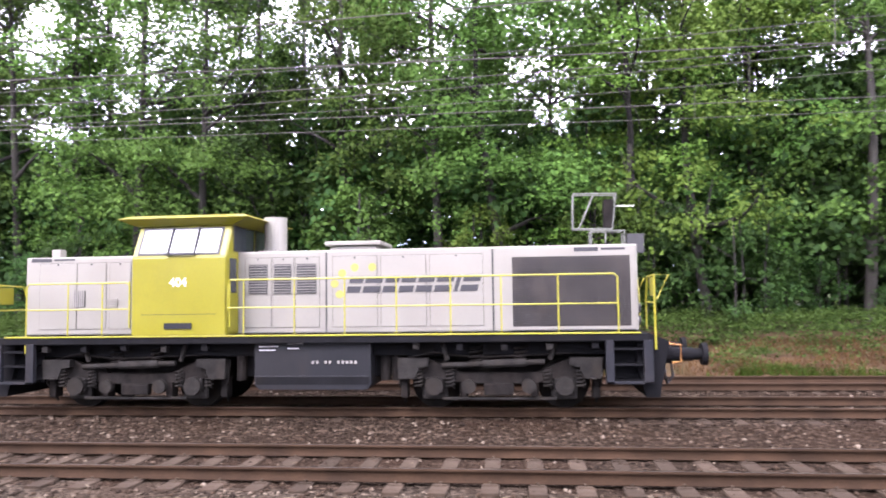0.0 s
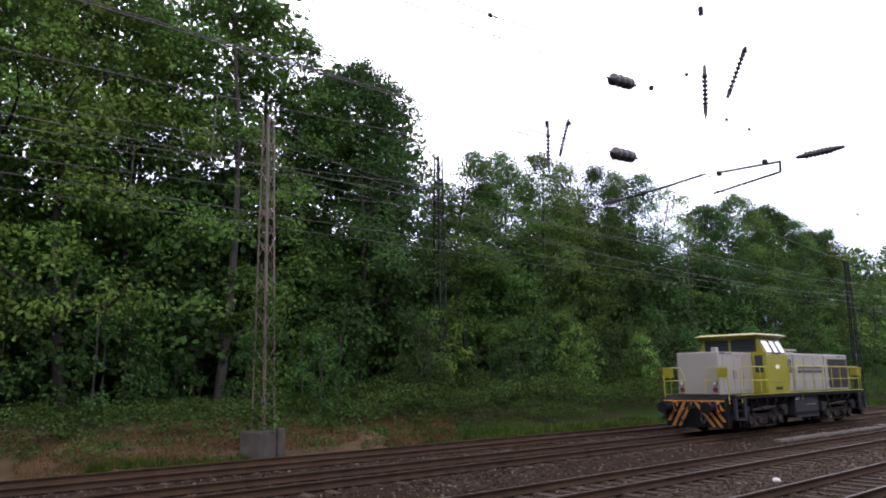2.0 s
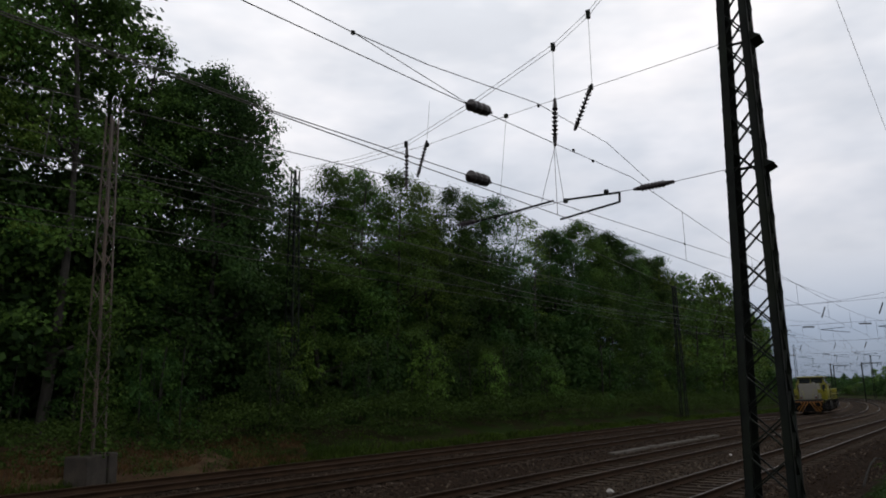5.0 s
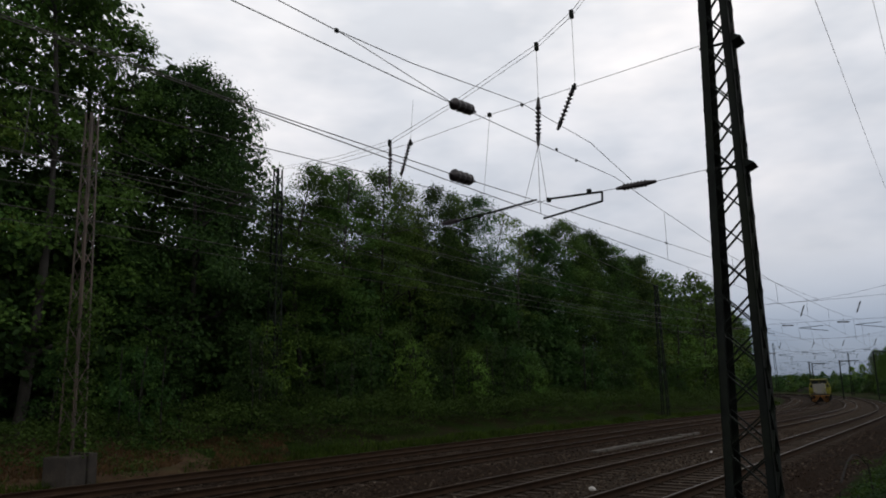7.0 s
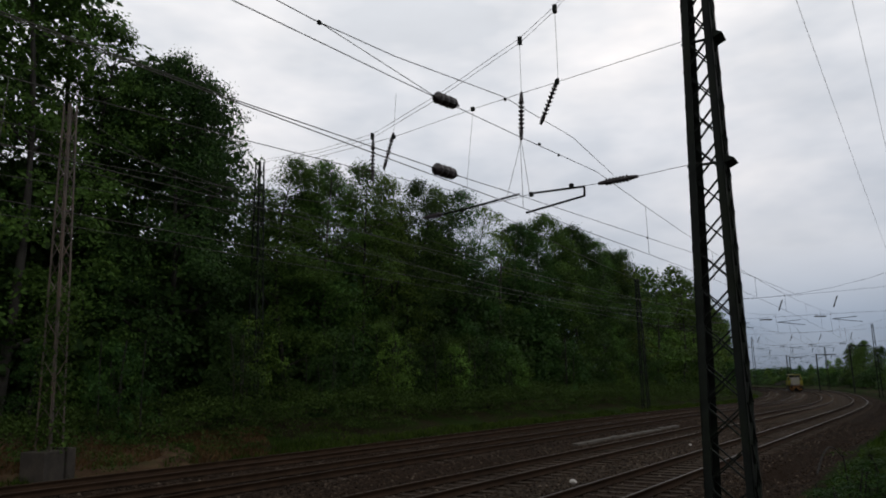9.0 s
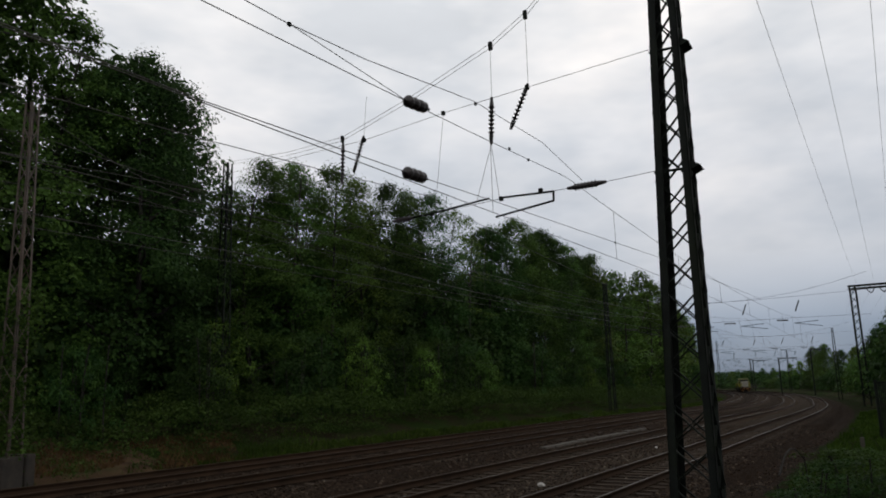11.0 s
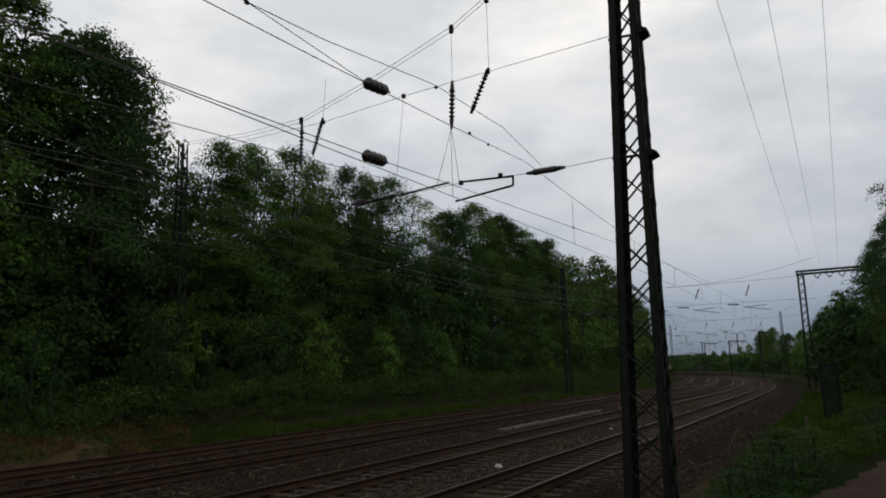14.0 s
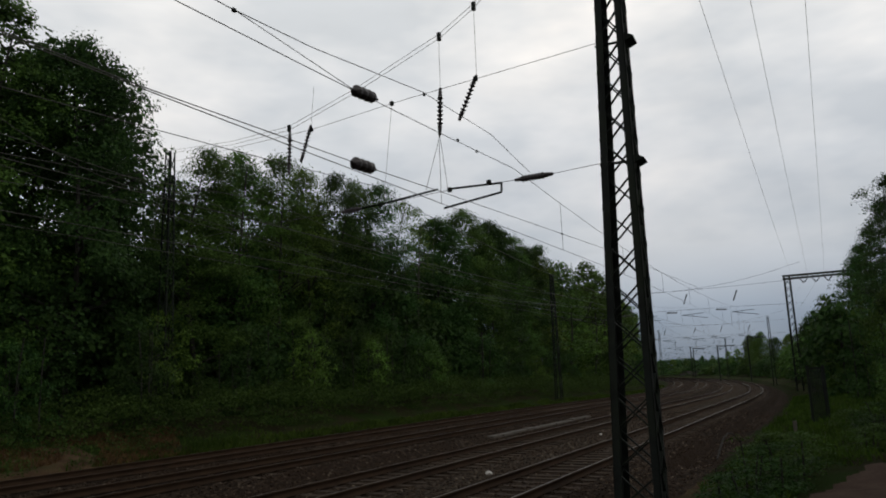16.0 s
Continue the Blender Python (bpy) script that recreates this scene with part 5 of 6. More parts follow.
def make_bogie(loco, u0):
    bg = new("bogie")
    bg.empty_display_size = 0.2
    bg.parent = loco
    bg.matrix_basis = pose(u0, 0, 0)
    wheelsets = []
    for du in (-1.2, 1.2):
        b = B()
        rod(b, (0, -0.8, 0), (0, 0.8, 0), 0.08, 12)
        for v in (-0.75, 0.75):
            rod(b, (0, v - 0.065, 0), (0, v + 0.065, 0), 0.46, 40)
            f = 0.065 if v > 0 else -0.065
            rod(b, (0, v - f * 1.4, 0), (0, v - f, 0), 0.485, 40)
            for s in (-1, 1):
                rod(b, (0, v + s * 0.066, 0), (0, v + s * 0.085, 0), 0.16, 16)
                for k in range(3):
                    a = 6.2832 * k / 3
                    rod(b, (0.27 * math.cos(a), v + s * 0.066, 0.27 * math.sin(a)), (0.27 * math.cos(a), v + s * 0.072, 0.27 * math.sin(a)), 0.05, 8)
        wheelsets.append((part("wheelset", b, STEEL, bg, "worn steel wheels on an axle"), du))
    for v in (-1, 1):
        b = B()
        prism(b, ((-1.85, 0.62), (-1.85, 0.92), (-1.3, 0.95), (-0.7, 0.70), (0.7, 0.70), (1.3, 0.95), (1.85, 0.92), (1.85, 0.62), (1.2, 0.60), (0.6, 0.50), (-0.6, 0.50), (-1.2, 0.60)), v * 1.02, v * 1.14)
        part("side_frame", b, GRIME, bg)
        for e in (-1, 1):
            b = B()
            prism(b, tuple((e * x, z) for x, z in ((1.55, 0.60), (1.86, 0.60), (1.88, 0.98), (1.30, 0.98), (1.30, 0.84), (1.48, 0.80))), v * 1.14, v * 1.30)
            part("damper_box", b, GRIMELIGHT, bg, "dusty grey end box with round bolts")
            b = B()
            rod(b, (e * 1.2, v * 1.1, 0.46), (e * 1.2, v * 1.28, 0.46), 0.17, 16)
            box(b, e * 1.2 - 0.24, e * 1.2 + 0.24, min(v * 1.0, v * 1.1), max(v * 1.0, v * 1.1), 0.2, 0.64, 0.05)
            box(b, e * 1.2 - 0.17, e * 1.2 + 0.17, min(v * 1.08, v * 1.2), max(v * 1.08, v * 1.2), 0.33, 0.60, 0.03)
            part("axle_box", b, GRIMELIGHT, bg)
            for du in (0.30, -0.30):
                b = B()
                coil(b, e * 1.2 + du, v * 1.18, 0.42, 0.76, 0.075, 5, 0.018)
                part("coil_spring", b, GRIMELIGHT, bg)
            b = B()
            rod(b, (e * 0.55, v * 1.2, 0.46), (e * 0.55, v * 1.32, 0.46), 0.13, 14)
            part("brake_cylinder", b, GRIMELIGHT, bg)
            b = B()
            coil(b, e * 0.42, v * 1.1, 0.86, 1.22, 0.12, 4.5, 0.026)
            part("secondary_spring", b, GRIME, bg)
            b = B()
            rod(b, (e * 0.95, v * 1.22, 0.94), (e * 1.05, v * 1.2, 1.3), 0.045, 8)
            part("damper", b, GRIMELIGHT, bg)
        b = B()
        rod(b, (-1.05, v * 1.24, 0.84), (0.85, v * 1.24, 0.90), 0.05, 10)
        rod(b, (-0.3, v * 1.24, 0.865), (0.5, v * 1.24, 0.89), 0.075, 10)
        part("yaw_damper", b, GRIMELIGHT, bg, "dusty long damper")
        b = B()
        pipe(b, [(-1.7, v * 1.16, 0.98), (-1.2, v * 1.2, 1.08), (-0.4, v * 1.18, 0.98), (0.5, v * 1.2, 1.02), (1.5, v * 1.18, 1.06)], 0.018, 6)
        part("air_pipe", b, GRIME, bg)
        for u in (-1.78, -0.66, 0.66, 1.78):
            b = B()
            box(b, u - 0.07, u + 0.07, min(v * 0.86, v * 1.12), max(v * 0.86, v * 1.12), 0.22, 0.66, 0.03)
            part("brake_block", b, GRIME, bg)
        for u in (-1.9, 1.9):
            b = B()
            pipe(b, [(u, v * 1.12, 0.95), (u * 0.98, v * 1.14, 0.5), (u * 0.94, v * 0.9, 0.14)], 0.025, 6)
            part("sand_pipe", b, GRIME, bg)
        b = B()
        rod(b, (-1.05, v * 1.16, 0.22), (1.05, v * 1.16, 0.22), 0.03, 6)
        part("tie_bar", b, GRIMELIGHT, bg)
        b = B()
        box(b, -0.28, 0.28, min(v * 1.05, v * 1.22), max(v * 1.05, v * 1.22), 0.28, 0.50, 0.03)
        part("brake_linkage", b, GRIME, bg)
    b = B()
    box(b, -1.5, 1.5, -0.45, 0.45, 0.45, 1.0, 0.05)
    part("transom", b, GRIME, bg)
    return wheelsets


def hood(loco, u0, u1, top, name):
    b = B()
    w = 0.86
    box(b, u0, u1, -w, w, 1.44, top, 0.035)
    return part(name, b, CREAM, loco, "off-white painted hood")


def door_panel(parent, u0, u1, z0, z1, v, louvre=False):
    s = -1 if v < 0 else 1
    b = B()
    box(b, u0, u1, min(v, v + s * 0.012), max(v, v + s * 0.012), z0, z1, 0.005)
    d = part("hood_door", b, CREAM, parent)
    b = B()
    t = 0.009
    for a in (((u0 - t, z0 - t), (u1 + t, z0)), ((u0 - t, z1), (u1 + t, z1 + t)), ((u0 - t, z0), (u0, z1)), ((u1, z0), (u1 + t, z1))):
        box(b, a[0][0], a[1][0], min(v, v + s * 0.003), max(v, v + s * 0.003), a[0][1], a[1][1])
    part("door_gap", b, SLATGREY, d, "dark gap round a hood door")
    b = B()
    um = (u0 + u1) / 2
    box(b, um - 0.014, um + 0.014, min(v, v + s * 0.03), max(v, v + s * 0.03), z1 - 0.045, z1 - 0.01, 0.004)
    part("door_latch", b, SEAL, d)
    return d


def louvre(parent, u0, u1, z0, z1, v, n, upright=False, material=None):
    s = -1 if v < 0 else 1
    b = B()
    box(b, u0, u1, min(v, v + s * 0.016), max(v, v + s * 0.016), z0, z1)
    g = part("louvre", b, SLATPALE if material else SEAL, parent, "louvred opening")
    for i in range(n):
        b = B()
        if upright:
            k = u0 + (u1 - u0) * (i + 0.5) / n
            h = (u1 - u0) / n * 0.25
            box(b, k - h, k + h, min(v + s * 0.016, v + s * 0.03), max(v + s * 0.016, v + s * 0.03), z0, z1)
        else:
            k = z0 + (z1 - z0) * (i + 0.5) / n
            h = (z1 - z0) / n * (0.3 if material else 0.10)
            box(b, u0, u1, min(v + s * 0.016, v + s * 0.034), max(v + s * 0.016, v + s * 0.034), k - h, k + h)
        part("louvre_slat", b, material or SLATPALE, g)
    return g


def railing(loco, v, us, u_end, zt, z_low):
    """Handrail along one side: top and middle tube on posts."""
    b = B()
    z0 = 1.45
    a, e = us[0], us[-1]
    pipe(b, [(a, v, z_low), (a, v, zt - 0.06), (a + 0.05, v, zt), (e - 0.06, v, zt), (e, v, zt - 0.06), (e, v, u_end)], 0.017)
    pipe(b, [(a, v, 1.96), (e, v, 1.96)], 0.014)
    r = part("handrail", b, RAILYEL, loco, "yellow tube handrail")
    for u in us[1:-1]:
        b = B()
        rod(b, (u, v, z0), (u, v, zt), 0.015, 8)
        part("rail_post", b, RAILYEL, r)
    return r


def make_loco():
    loco = thing("shunting_locomotive", "off-white and lime-yellow diesel shunting locomotive running along the track", "locomotive")
    # frame and deck
    b = B()
    box(b, -6.25, 6.25, -1.48, 1.48, 1.28, 1.42, 0.02)
    part("deck", b, GREY, loco, "dark grey deck")
    for x0, x1, z0 in ((-6.2, 6.2, 0.98), (-1.6, 1.7, 0.6)):
        b = B()
        box(b, x0, x1, -0.9, 0.9, z0, 1.284 if z0 > 0.9 else 0.99, 0.03)
        part("underframe", b, GREY, loco, "dark grey underframe")
    # dark boxes that fill the gap below the deck, inside its edges
    for v in (-1.05, 1.05):
        b = B()
        box(b, -5.6, 5.6, v - 0.06, v + 0.06, 1.02, 1.284, 0.01)
        part("under_deck_fill", b, GREY, loco)
    for v in (-1, 1):
        b = B()
        box(b, -6.1, 6.1, min(v * 1.47, v * 1.50), max(v * 1.47, v * 1.50), 1.418, 1.446, 0.006)
        part("deck_edge", b, RAILYEL, loco, "yellow deck edge")
    # hoods
    short = hood(loco, -6.13, -3.45, 3.03, "short_hood")
    long_ = hood(loco, -1.62, 6.17, 3.06, "long_hood")
    for v in (-0.86, 0.86):
        for u0, u1 in ((-5.82, -5.02), (-5.0, -4.38), (-4.3, -3.85)):
            door_panel(short, u0, u1, 1.56, 2.90, v)
        louvre(short, -5.08, -4.82, 2.02, 2.34, v * 1.016, 6, True)
        louvre(short, -4.30, -4.12, 1.98, 2.18, v * 1.016, 4, False, CREAM)
        for u0, u1 in ((-1.45, -0.92), (-0.88, -0.46), (-0.42, 0.06), (0.33, 1.21), (1.29, 2.17), (2.25, 3.27)):
            door_panel(long_, u0, u1, 1.56, 2.93, v)
        for u0, u1 in ((-1.37, -0.99), (-0.85, -0.51), (-0.39, 0.0)):
            louvre(long_, u0, u1, 2.22, 2.80, v * 1.016, 11)
        s = -1 if v < 0 else 1
        for u in (0.20, 3.46):
            b = B()
            box(b, u - 0.014, u + 0.014, min(v, v + s * 0.012), max(v, v + s * 0.012), 1.46, 3.02)
            part("hood_seam", b, SEAL, long_)
        # radiator
        b = B()
        box(b, 3.82, 6.04, min(v, v + s * 0.012), max(v, v + s * 0.012), 1.53, 2.85)
        g = part("radiator_grille", b, MESHGREY, long_, "dark meshed radiator grille")
        for i in range(30):
            k = B()
            z = 1.56 + 1.27 * (i + 0.5) / 30
            box(k, 3.84, 6.02, min(v + s * 0.012, v + s * 0.03), max(v + s * 0.012, v + s * 0.03), z - 0.0065, z + 0.0065)
            part("grille_bar", k, SLATGREY, g)
        for i in range(32):
            k = B()
            u = 3.84 + 2.18 * (i + 0.5) / 32
            box(k, u - 0.005, u + 0.005, min(v + s * 0.03, v + s * 0.036), max(v + s * 0.03, v + s * 0.036), 1.54, 2.84)
            part("grille_upright", k, SLATGREY, g)
        k = B()
        for x0, x1, z0, z1 in ((3.76, 3.83, 1.48, 2.91), (6.03, 6.10, 1.48, 2.91), (3.76, 6.10, 2.85, 2.91), (3.76, 6.10, 1.47, 1.53)):
            box(k, x0, x1, min(v, v + s * 0.02), max(v, v + s * 0.02), z0, z1)
        part("grille_frame", k, CREAM, g)
        # the operator's emblem as plain slanted shapes, with lime dots
        e = v + s * 0.014
        widths = (0.27, 0.34, 0.27, 0.28, 0.31, 0.33, 0.08, 0.33)
        u = 0.72 if s > 0 else 0.60
        for i, w in enumerate(widths):
            b2 = B()
            z0, z1, sl, st = 2.215, 2.53, 0.09, 0.07
            if w < 0.1:
                shapes = [((0, z0), (w, z0), (w + sl, z1), (sl, z1))]
            else:
                k1, k2 = sl * 0.36, sl * 0.64
                h = (z1 - z0) * 0.40
                shapes = [((0, z0), (w, z0), (w + k1, z0 + h), (k1, z0 + h)), ((k2, z1 - h), (w + k2, z1 - h), (w + sl, z1), (sl, z1))]
            for j, sh in enumerate(shapes):
                o = e + s * 0.0015 * j
                prism(b2, [(u + x, z) for x, z in sh], o, o + s * 0.006)
            part("emblem_mark", b2, LETTER, long_, "charcoal emblem mark")
            u += w + 0.05
        for cx, cz in ((1.12, 2.71), (0.77, 2.71), (0.52, 2.60), (0.37, 2.40), (0.47, 2.19)):
            b2 = B()
            rod(b2, (cx, e, cz), (cx, e + s * 0.004, cz), 0.082, 12)
            part("emblem_dot", b2, DOTS, long_, "lime emblem dot")
        # maker's marks as plain bars
        for hd, u0 in ((short, -6.02), (long_, 5.0)):
            b2 = B()
            box(b2, u0, u0 + 0.45, min(v, v + s * 0.004), max(v, v + s * 0.004), 2.935, 3.01)
            box(b2, u0 + 0.5, u0 + 0.95, min(v, v + s * 0.004), max(v, v + s * 0.004), 2.955, 2.997)
            part("maker_mark", b2, LETTER, hd, "charcoal bar")
    # on the hoods
    b = B()
    box(b, 0.19, 1.14, -0.55, 0.55, 3.06, 3.15, 0.02)
    box(b, 0.10, 1.24, -0.62, 0.62, 3.17, 3.25, 0.015)
    part("fan_cowl", b, CREAM, loco, "white fan cowl on the hood")
    b = B()
    rod(b, (-1.13, 0, 3.0), (-1.13, 0, 3.82), 0.24, 20)
    box(b, -1.40, -1.0, -0.3, 0.3, 3.0, 3.12, 0.02)
    part("exhaust_pipe", b, CREAM, loco, "white exhaust pipe behind the cab")
    b = B()
    box(b, -5.76, -5.56, -0.6, -0.4, 3.0, 3.21, 0.02)
    part("vent_post", b, CREAM, loco)
    b = B()
    for u in (-5.3, -4.2, 2.0, 4.5, 5.6):
        for v in (-0.5, 0.5):
            rod(b, (u - 0.08, v, 3.02), (u + 0.08, v, 3.11), 0.02, 6)
    part("lifting_lug", b, GREY, loco)
    # cab
    u0, u1 = -3.50, -1.60
    b = B()
    low, up, z0, zm, zt = 1.45, 1.13, 1.44, 2.95, 3.60
    ring = lambda u, w0, w1: [(u, -w0, z0), (u, -w0, zm), (u, -w1, zt), (u, w1, zt), (u, w0, zm), (u, w0, z0)]
    A_, C_ = [b.verts.new(p) for p in ring(u0, low, up)], [b.verts.new(p) for p in ring(u1, low, up)]
    b.faces.new(A_), b.faces.new(C_[::-1])
    for i in range(6):
        b.faces.new((A_[i], C_[i], C_[(i + 1) % 6], A_[(i + 1) % 6]))
    bmesh.ops.recalc_face_normals(b, faces=b.faces)
    bmesh.ops.bevel(b, geom=list(b.edges), offset=0.02, segments=2, affect="EDGES")
    cab = part("cab", b, LIME, loco, "lime-yellow driver's cab")
    b = B()
    top, bot = ((-3.89, 1.36), (-1.20, 1.36)), ((-3.56, 1.20), (-1.58, 1.20))
    P = [b.verts.new((u, s * w, z)) for (ua, w), (ub, _), z in ((bot[0], bot[1], 3.585), (top[0], top[1], 3.72)) for u, s in ((ua, -1), (ub, -1), (ub, 1), (ua, 1))]
    Q = [b.verts.new((u, s * 1.1, 3.80)) for u, s in ((-3.7, -1), (-1.4, -1), (-1.4, 1), (-3.7, 1))]
    b.faces.new(P[3::-1])
    for lo, hi in ((P[:4], P[4:]), (P[4:], Q)):
        for i in range(4):
            b.faces.new((lo[i], lo[(i + 1) % 4], hi[(i + 1) % 4], hi[i]))
    b.faces.new(Q)
    bmesh.ops.recalc_face_normals(b, faces=b.faces)
    part("cab_roof", b, LIME, loco, "lime-yellow overhanging cab roof")
    for s in (-1, 1):
        # leaning side windows: a dark seal with three panes
        slope = math.atan2(up - low, zt - zm)
        lean_m = Matrix.Translation((0, s * low, zm)) @ Matrix.Rotation(-s * slope, 4, "X")
        b = B()
        box(b, -3.40, -1.74, min(s * 0.0, s * 0.02), max(s * 0.0, s * 0.02), 0.04, 0.66, 0.008, lean_m)
        win = part("side_window", b, SEAL, cab, "three-pane cab window in a black seal")
        for a, c in ((-3.345, -2.80), (-2.74, -2.27), (-2.21, -1.79)):
            b = B()
            box(b, a, c, min(s * 0.02, s * 0.028), max(s * 0.02, s * 0.028), 0.085, 0.61, 0.002, lean_m)
            part("pane", b, GLAZE, win, "bright reflecting pane")
        b = B()
        for u in (-2.77, -2.24):
            rod(b, lean_m @ Vector((u, s * 0.05, 0.02)), lean_m @ Vector((u, s * 0.05, 0.64)), 0.016, 6)
        rod(b, lean_m @ Vector((-2.80, s * 0.05, 0.03)), lean_m @ Vector((-2.22, s * 0.05, 0.03)), 0.02, 6)
        part("window_guide", b, SEAL, win)
        b = B()
        v = s * 1.452
        box(b, -2.83, -2.28, min(v, v + s * 0.02), max(v, v + s * 0.02), 1.57, 1.685, 0.004)
        pl = part("maker_plate", b, STEPGREY, cab, "small dark plate on the cab side")
        b = B()
        box(b, -3.3, -1.8, min(v, v + s * 0.004), max(v, v + s * 0.004), 1.843, 1.853)
        part("panel_joint", b, SEAL, cab)
        lettering("404", 0.235, pose(-2.56, v - 0.002 if s < 0 else v + 0.002, 2.385, 90, 0, 0 if s < 0 else 180), WHITEBOARD, cab)
    for u, s in ((u0, -1), (u1, 1)):
        # end windows and doors above and beside the hoods
        for v0, v1 in ((-1.10, -0.04), (0.04, 1.10)):
            b = B()
            box(b, min(u, u + s * 0.015), max(u, u + s * 0.015), v0, v1, 3.06, 3.57, 0.01)
            w = part("end_window", b, SEAL, cab, "dark cab end window")
            b = B()
            box(b, min(u + s * 0.015, u + s * 0.02), max(u + s * 0.015, u + s * 0.02), v0 + 0.04, v1 - 0.04, 3.09, 3.54)
            part("pane", b, DARKGLASS, w)
        for s2 in (-1, 1):
            b = B()
            v0, v1 = sorted((s2 * 0.92, s2 * 1.40))
            box(b, min(u, u + s * 0.015), max(u, u + s * 0.015), v0, v1, 1.5, 3.0, 0.008)
            d = part("cab_door", b, LIME, cab, "narrow cab door")
            b = B()
            box(b, min(u + s * 0.015, u + s * 0.022), max(u + s * 0.015, u + s * 0.022), v0 + 0.08, v1 - 0.08, 2.25, 2.92, 0.01)
            part("door_window", b, DARKGLASS, d)
            b = B()
            rod(b, (u + s * 0.06, s2 * 1.42, 1.6), (u + s * 0.06, s2 * 1.42, 2.5), 0.016, 6)
            part("grab_rail", b, RAILYEL, d)
    # side railings
    for v in (-1.45, 1.45):
        railing(loco, v, (-5.68, -4.81, -4.1, -3.54), 1.9, 2.47, 1.12)
        railing(loco, v, (-1.56, -1.25, -0.26, 0.71, 1.69, 2.70, 3.63, 4.66, 5.72), 1.40, 2.49, 1.9)
    for e in (-1, 1):
        for v in (-1.32, 1.32):
            b = B()
            pipe(b, [(e * 6.38, v, 1.12), (e * 6.38, v, 2.46), (e * 6.64, v, 2.46), (e * 6.42, v, 2.02)], 0.02)
            pipe(b, [(e * 6.38, v, 2.46), (e * 6.38, v * 0.98, 2.46), (e * 6.38, v * 0.45, 2.44), (e * 6.38, v * 0.30, 2.0)], 0.018)
            pipe(b, [(e * 6.38, v, 1.96), (e * 6.38, v * 0.30, 1.96)], 0.016)
            pipe(b, [(e * 6.38, v * 0.30, 2.0), (e * 6.38, v * 0.30, 1.45)], 0.016)
            part("end_railing", b, RAILYEL, loco, "yellow end railing")
        for v in (-1, 1):
            b = B()
            box(b, e * 6.38 - 0.01, e * 6.38 + 0.01, min(v * 0.9, v * 1.3), max(v * 0.9, v * 1.3), 2.08, 2.42, 0.004)
            part("railing_plate", b, LIME, loco, "yellow plate on the end railing")
        # end beam with hazard stripes
        b = B()
        prism(b, tuple((e * x, z) for x, z in ((6.25, 1.42), (6.62, 1.27), (6.62, 1.20), (6.44, 0.26), (6.20, 0.26), (6.05, 0.80), (6.05, 1.42))), -1.25, 1.25)
        beam = part("end_beam", b, GREY, loco, "dark end beam and rail guard")
        for i in range(8):
            # stripes that fall outwards from the middle on either half
            s = -1 if i < 4 else 1
            y0, run = 0.02 + 0.28 * (i % 4), 0.62
            zt, zb, xx, xb = 1.18, 0.28, 6.618, 6.446
            f = min(1.0, (1.20 - y0 - 0.13) / run)
            pts = [(y0, 0.0), (y0 + 0.13, 0.0), (y0 + 0.13 + run * f, f), (y0 + run * f, f)]
            pts = [(e * (xx + (xb - xx) * k + 0.006), s * y, zt + (zb - zt) * k) for y, k in pts]
            b = B()
            vs = [b.verts.new(p) for p in pts] + [b.verts.new((x - e * 0.008, y, z)) for x, y, z in pts]
            b.faces.new(vs[:4]), b.faces.new(vs[:3:-1])
            for k in range(4):
                b.faces.new((vs[k], vs[4 + k], vs[4 + (k + 1) % 4], vs[(k + 1) % 4]))
            bmesh.ops.recalc_face_normals(b, faces=b.faces)
            part("hazard_stripe", b, ORANGE, beam, "worn orange hazard stripe")
        b = B()
        box(b, e * 6.63 - 0.012, e * 6.63 + 0.012, -1.25, 1.25, 1.20, 1.25, 0.004)
        part("beam_edge", b, ORANGE, beam, "worn orange beam edge")
        for v in (-0.875, 0.875):
            b = B()
            rod(b, (e * 6.60, v, 1.0), (e * 6.72, v, 1.0), 0.17, 16)
            rod(b, (e * 6.70, v, 1.0), (e * 7.10, v, 1.0), 0.125, 18)
            rod(b, (e * 7.05, v, 1.0), (e * 7.28, v, 1.0), 0.105, 18)
            rod(b, (e * 7.26, v, 1.0), (e * 7.35, v, 1.0), 0.20, 24, 0.21)
            part("buffer", b, GREY, loco, "dark steel buffer")
            b = B()
            pipe(b, [(e * 6.66, v - 0.2, 1.2), (e * 6.86, v - 0.2, 1.18), (e * 6.86, v - 0.2, 0.88), (e * 6.7, v - 0.2, 0.86)], 0.018)
            part("shunter_grip", b, ORANGE, loco, "orange grab handle by the buffer")
        for v in (-0.4, 0.38):
            b = B()
            pipe(b, [(e * 6.62, v, 0.95), (e * 6.80, v, 0.85), (e * 6.84, v, 0.55), (e * 6.72, v * 1.1, 0.42), (e * 6.66, v * 1.3, 0.6)], 0.03)
            part("brake_hose", b, SEAL, loco)
        b = B()
        box(b, min(e * 6.6, e * 6.95), max(e * 6.6, e * 6.95), -0.06, 0.06, 0.92, 1.06, 0.02)
        box(b, min(e * 6.86, e * 6.98), max(e * 6.86, e * 6.98), -0.05, 0.05, 0.9, 1.18, 0.03)
        part("draw_hook", b, GRIME, loco)
        # lamps on the hood ends
        u = -6.13 if e < 0 else 6.17
        for v in (-0.68, 0.68):
            for z, mt, nm in ((1.86, LAMPGLASS, "headlamp"), (1.62, REDGLASS, "tail_lamp")):
                b = B()
                rod(b, (u - e * 0.02, v, z), (u + e * 0.05, v, z), 0.095, 18)
                lamp = part(nm, b, SEAL, loco, "round lamp in a black ring")
                b = B()
                rod(b, (u + e * 0.045, v, z), (u + e * 0.056, v, z), 0.07, 18)
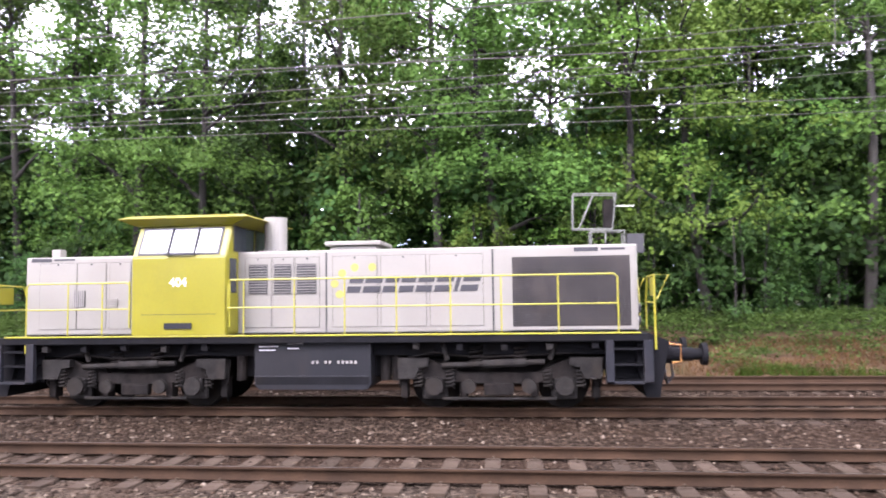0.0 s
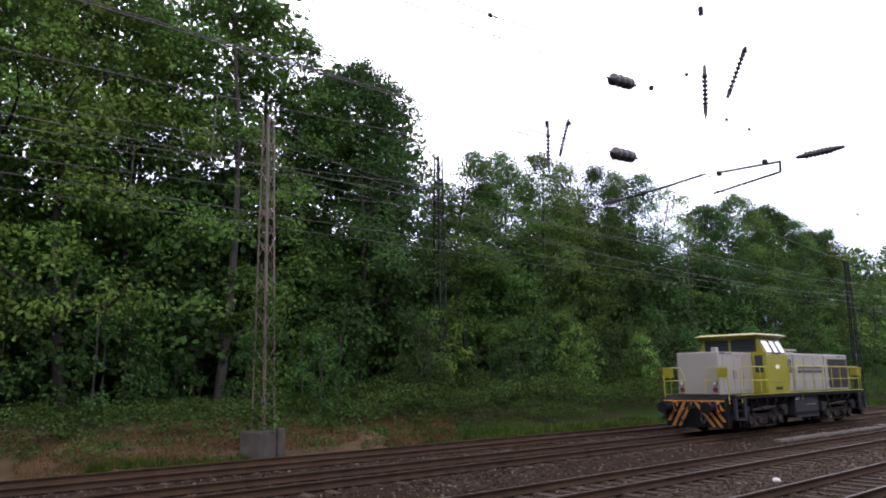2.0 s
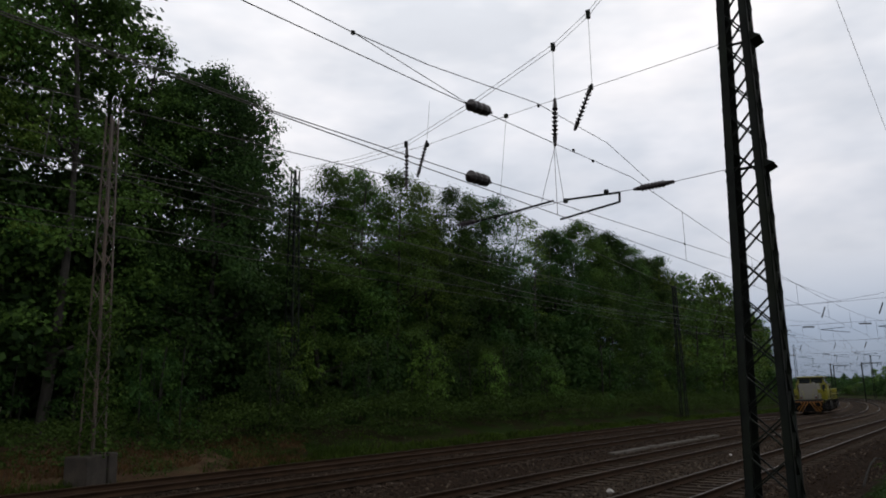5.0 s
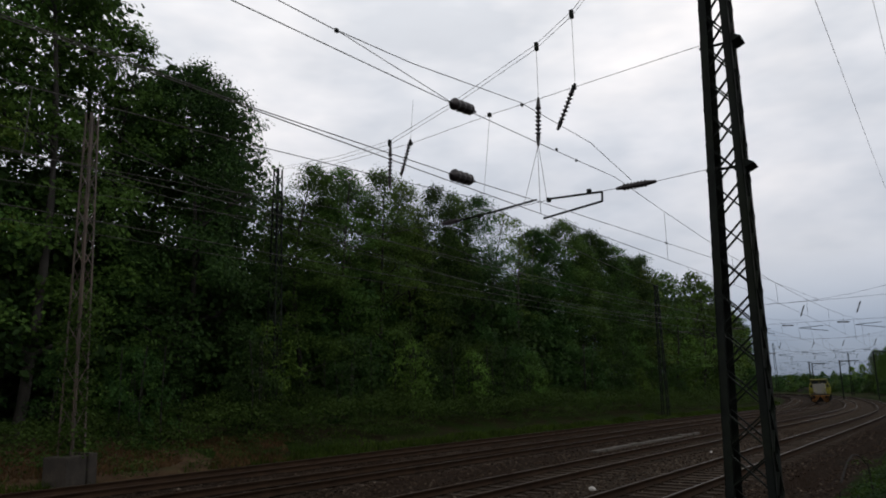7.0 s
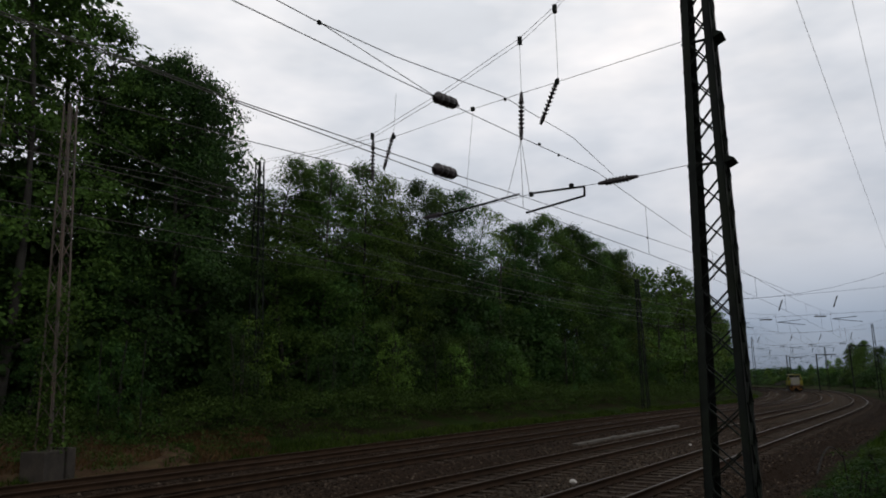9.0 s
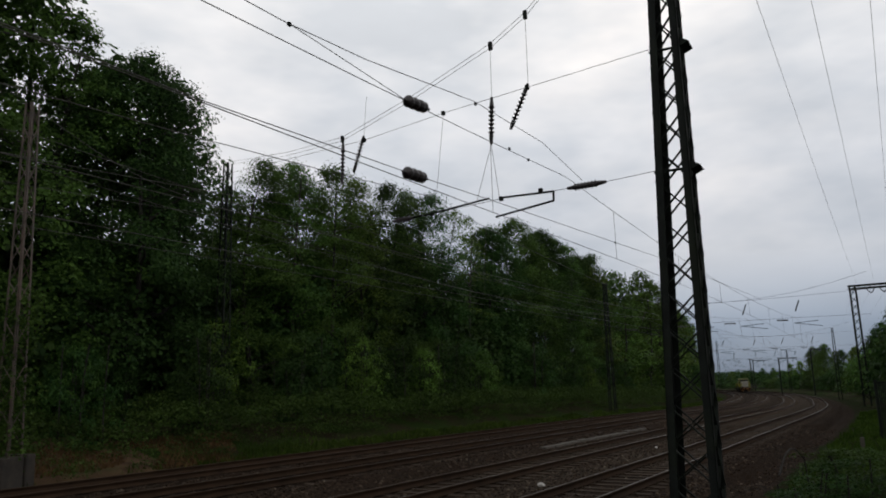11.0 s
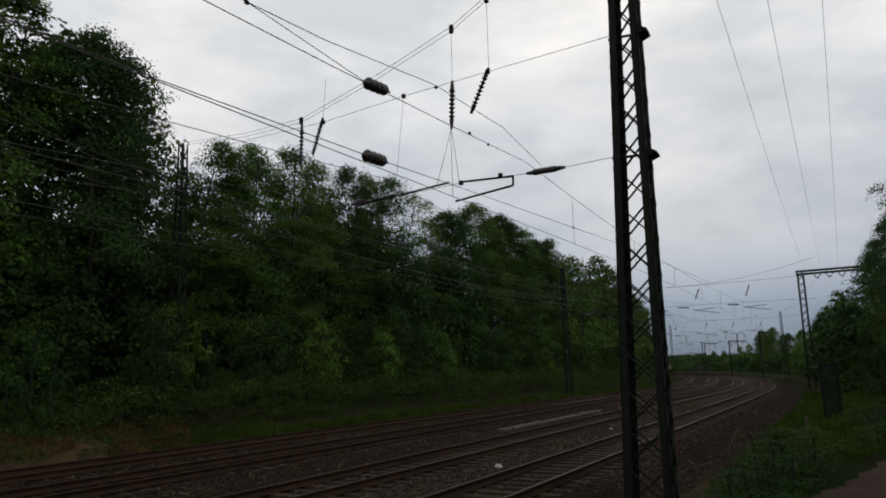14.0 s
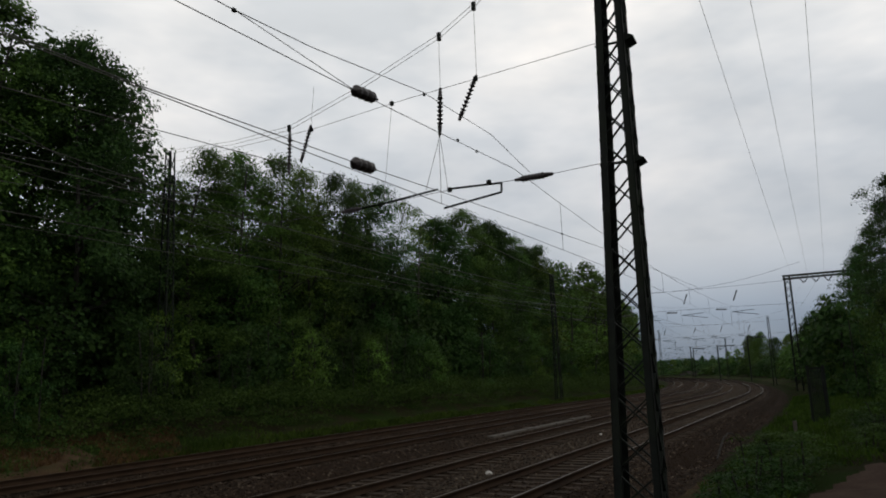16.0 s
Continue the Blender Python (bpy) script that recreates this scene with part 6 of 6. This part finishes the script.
                part("lens", b, mt, lamp)
        b = B()
        box(b, min(u, u + e * 0.008), max(u, u + e * 0.008), -0.3, 0.3, 1.6, 2.45, 0.003)
        box(b, min(u, u + e * 0.006), max(u, u + e * 0.006), -0.7, -0.25, 2.86, 2.92)
        part("end_door", b, CREAM, loco)
        # steps at the corners
        for v in (-1, 1):
            b = B()
            y = sorted((v * 1.40, v * 1.50))
            x = sorted((e * 5.48, e * 6.30))
            for x0, x1, za, zb in ((x[0], x[0] + 0.14, 0.52, 1.30), (x[1] - 0.16, x[1], 0.52, 1.30), (x[0], x[1], 0.52, 0.57)):
                box(b, x0, x1, *y, za, zb, 0.008)
            st = part("step_frame", b, STEPGREY, loco, "grey step frame")
            for z in (0.54, 0.84, 1.12):
                k = B()
                box(k, x[0] + 0.1, x[1] - 0.1, *sorted((v * 1.12, v * 1.46)), z, z + 0.035, 0.006)
                part("step", k, GREY, st)
            k = B()
            box(k, x[0] + 0.02, x[1] - 0.02, *sorted((v * 1.08, v * 1.12)), 0.52, 1.30)
            part("step_back", k, GREY, st)
    # tank
    b = B()
    prism(b, ((-1.06, 1.40), (1.18, 1.40), (1.18, 0.50), (1.10, 0.41), (-0.98, 0.41), (-1.06, 0.50)), -1.36, 1.36)
    tank = part("fuel_tank", b, TANKGREY, loco, "slate-grey fuel tank")
    for v in (-1.36, 1.36):
        s = -1 if v < 0 else 1
        for i, (ua, ub, z, h) in enumerate(((0.05, 0.95, 0.92, 0.055), (-0.98, -0.55, 1.30, 0.02), (-0.98, -0.6, 1.22, 0.018), (-0.98, -0.66, 1.15, 0.018), (-0.42, -0.12, 1.27, 0.018), (-0.42, -0.2, 1.18, 0.018), (0.62, 1.1, 1.34, 0.03))):
            n = 11 if i == 0 else 1
            for k in range(n):
                if n > 1 and k in (2, 5):
                    continue
                b = B()
                x0 = ua + (ub - ua) * k / n
                box(b, x0, x0 + (ub - ua) / n * (0.55 if n > 1 else 1), min(v, v + s * 0.004), max(v, v + s * 0.004), z - h / 2, z + h / 2)
                part("marking_bar", b, WHITEBOARD if i else SLATPALE, tank, "small pale marking")
        for u in (0.0, 0.16):
            b = B()
            rod(b, (u, v, 1.34), (u, v + s * 0.012, 1.34), 0.045, 12)
            part("marking_disc", b, WHITEBOARD, tank, "small white disc")
        b = B()
        box(b, -1.07, 1.19, min(v, v + s * 0.005), max(v, v + s * 0.005), 0.655, 0.665)
        part("tank_seam", b, SEAL, tank)
        b = B()
        box(b, -1.04, 1.16, min(v * 0.99, v + s * 0.003), max(v * 0.99, v + s * 0.003), 0.5, 0.65, 0.0)
        part("tank_base", b, GREY, tank, "dark lower band of the tank")
    for u in (-1.45, 1.4, 1.62):
        for v in (-1.0, 1.0):
            b = B()
            rod(b, (u, v, 0.55), (u, v, 1.3), 0.10, 12)
            part("air_reservoir", b, GRIME, loco)
    for u in (-5.32, 5.28):
        b = B()
        box(b, u - 0.06, u + 0.06, -1.2, -1.08, 0.58, 0.92, 0.02)
        part("white_canister", b, WHITEBOARD, loco, "small white canister by the steps")
    rng = np.random.default_rng(2)
    for i in range(14):
        u = -5.3 + 10.6 * i / 13
        if abs(u) < 1.3:
            continue
        b = B()
        z = 1.12 + 0.05 * rng.random()
        box(b, u - 0.06, u + 0.06, -1.42, -1.30, z, z + 0.12, 0.01)
        part("lashing_eye", b, GRIMELIGHT if i % 3 == 0 else GREY, loco)
    sets = make_bogie(loco, -3.55) + make_bogie(loco, 3.55)
    return loco, sets


LOCO, WHEELSETS = make_loco()


def loco_s(t):
    """Metres along the track at t seconds."""
    ts = (0, 0.3, 0.6, 1.0, 1.5, 3.5, 4.5, 5.5, 7.0, 9.0, 11.0, 16.0)
    ss = (-4.04, 1.195, 6.557, 13.84, 23.01, 58.5, 77.6, 99.0, 134.5, 183.0, 231.5, 352.75)
    return float(np.interp(t, ts, ss))


def motions():
    times = [0, 0.3, 0.6, 1.0, 1.5] + [2 + 0.5 * i for i in range(29)]
    walk(LOCO, [(t, spot(loco_s(t), YB, dip(loco_s(t)))) for t in times])
    for ws, du in WHEELSETS:
        rows = []
        for i in range(0, 481):
            t = i / 30
            rows.append((t, pose(du, 0, 0.47) @ Matrix.Rotation((loco_s(t) + 4.04) / 0.47, 4, "Y")))
        walk(ws, rows)


motions()
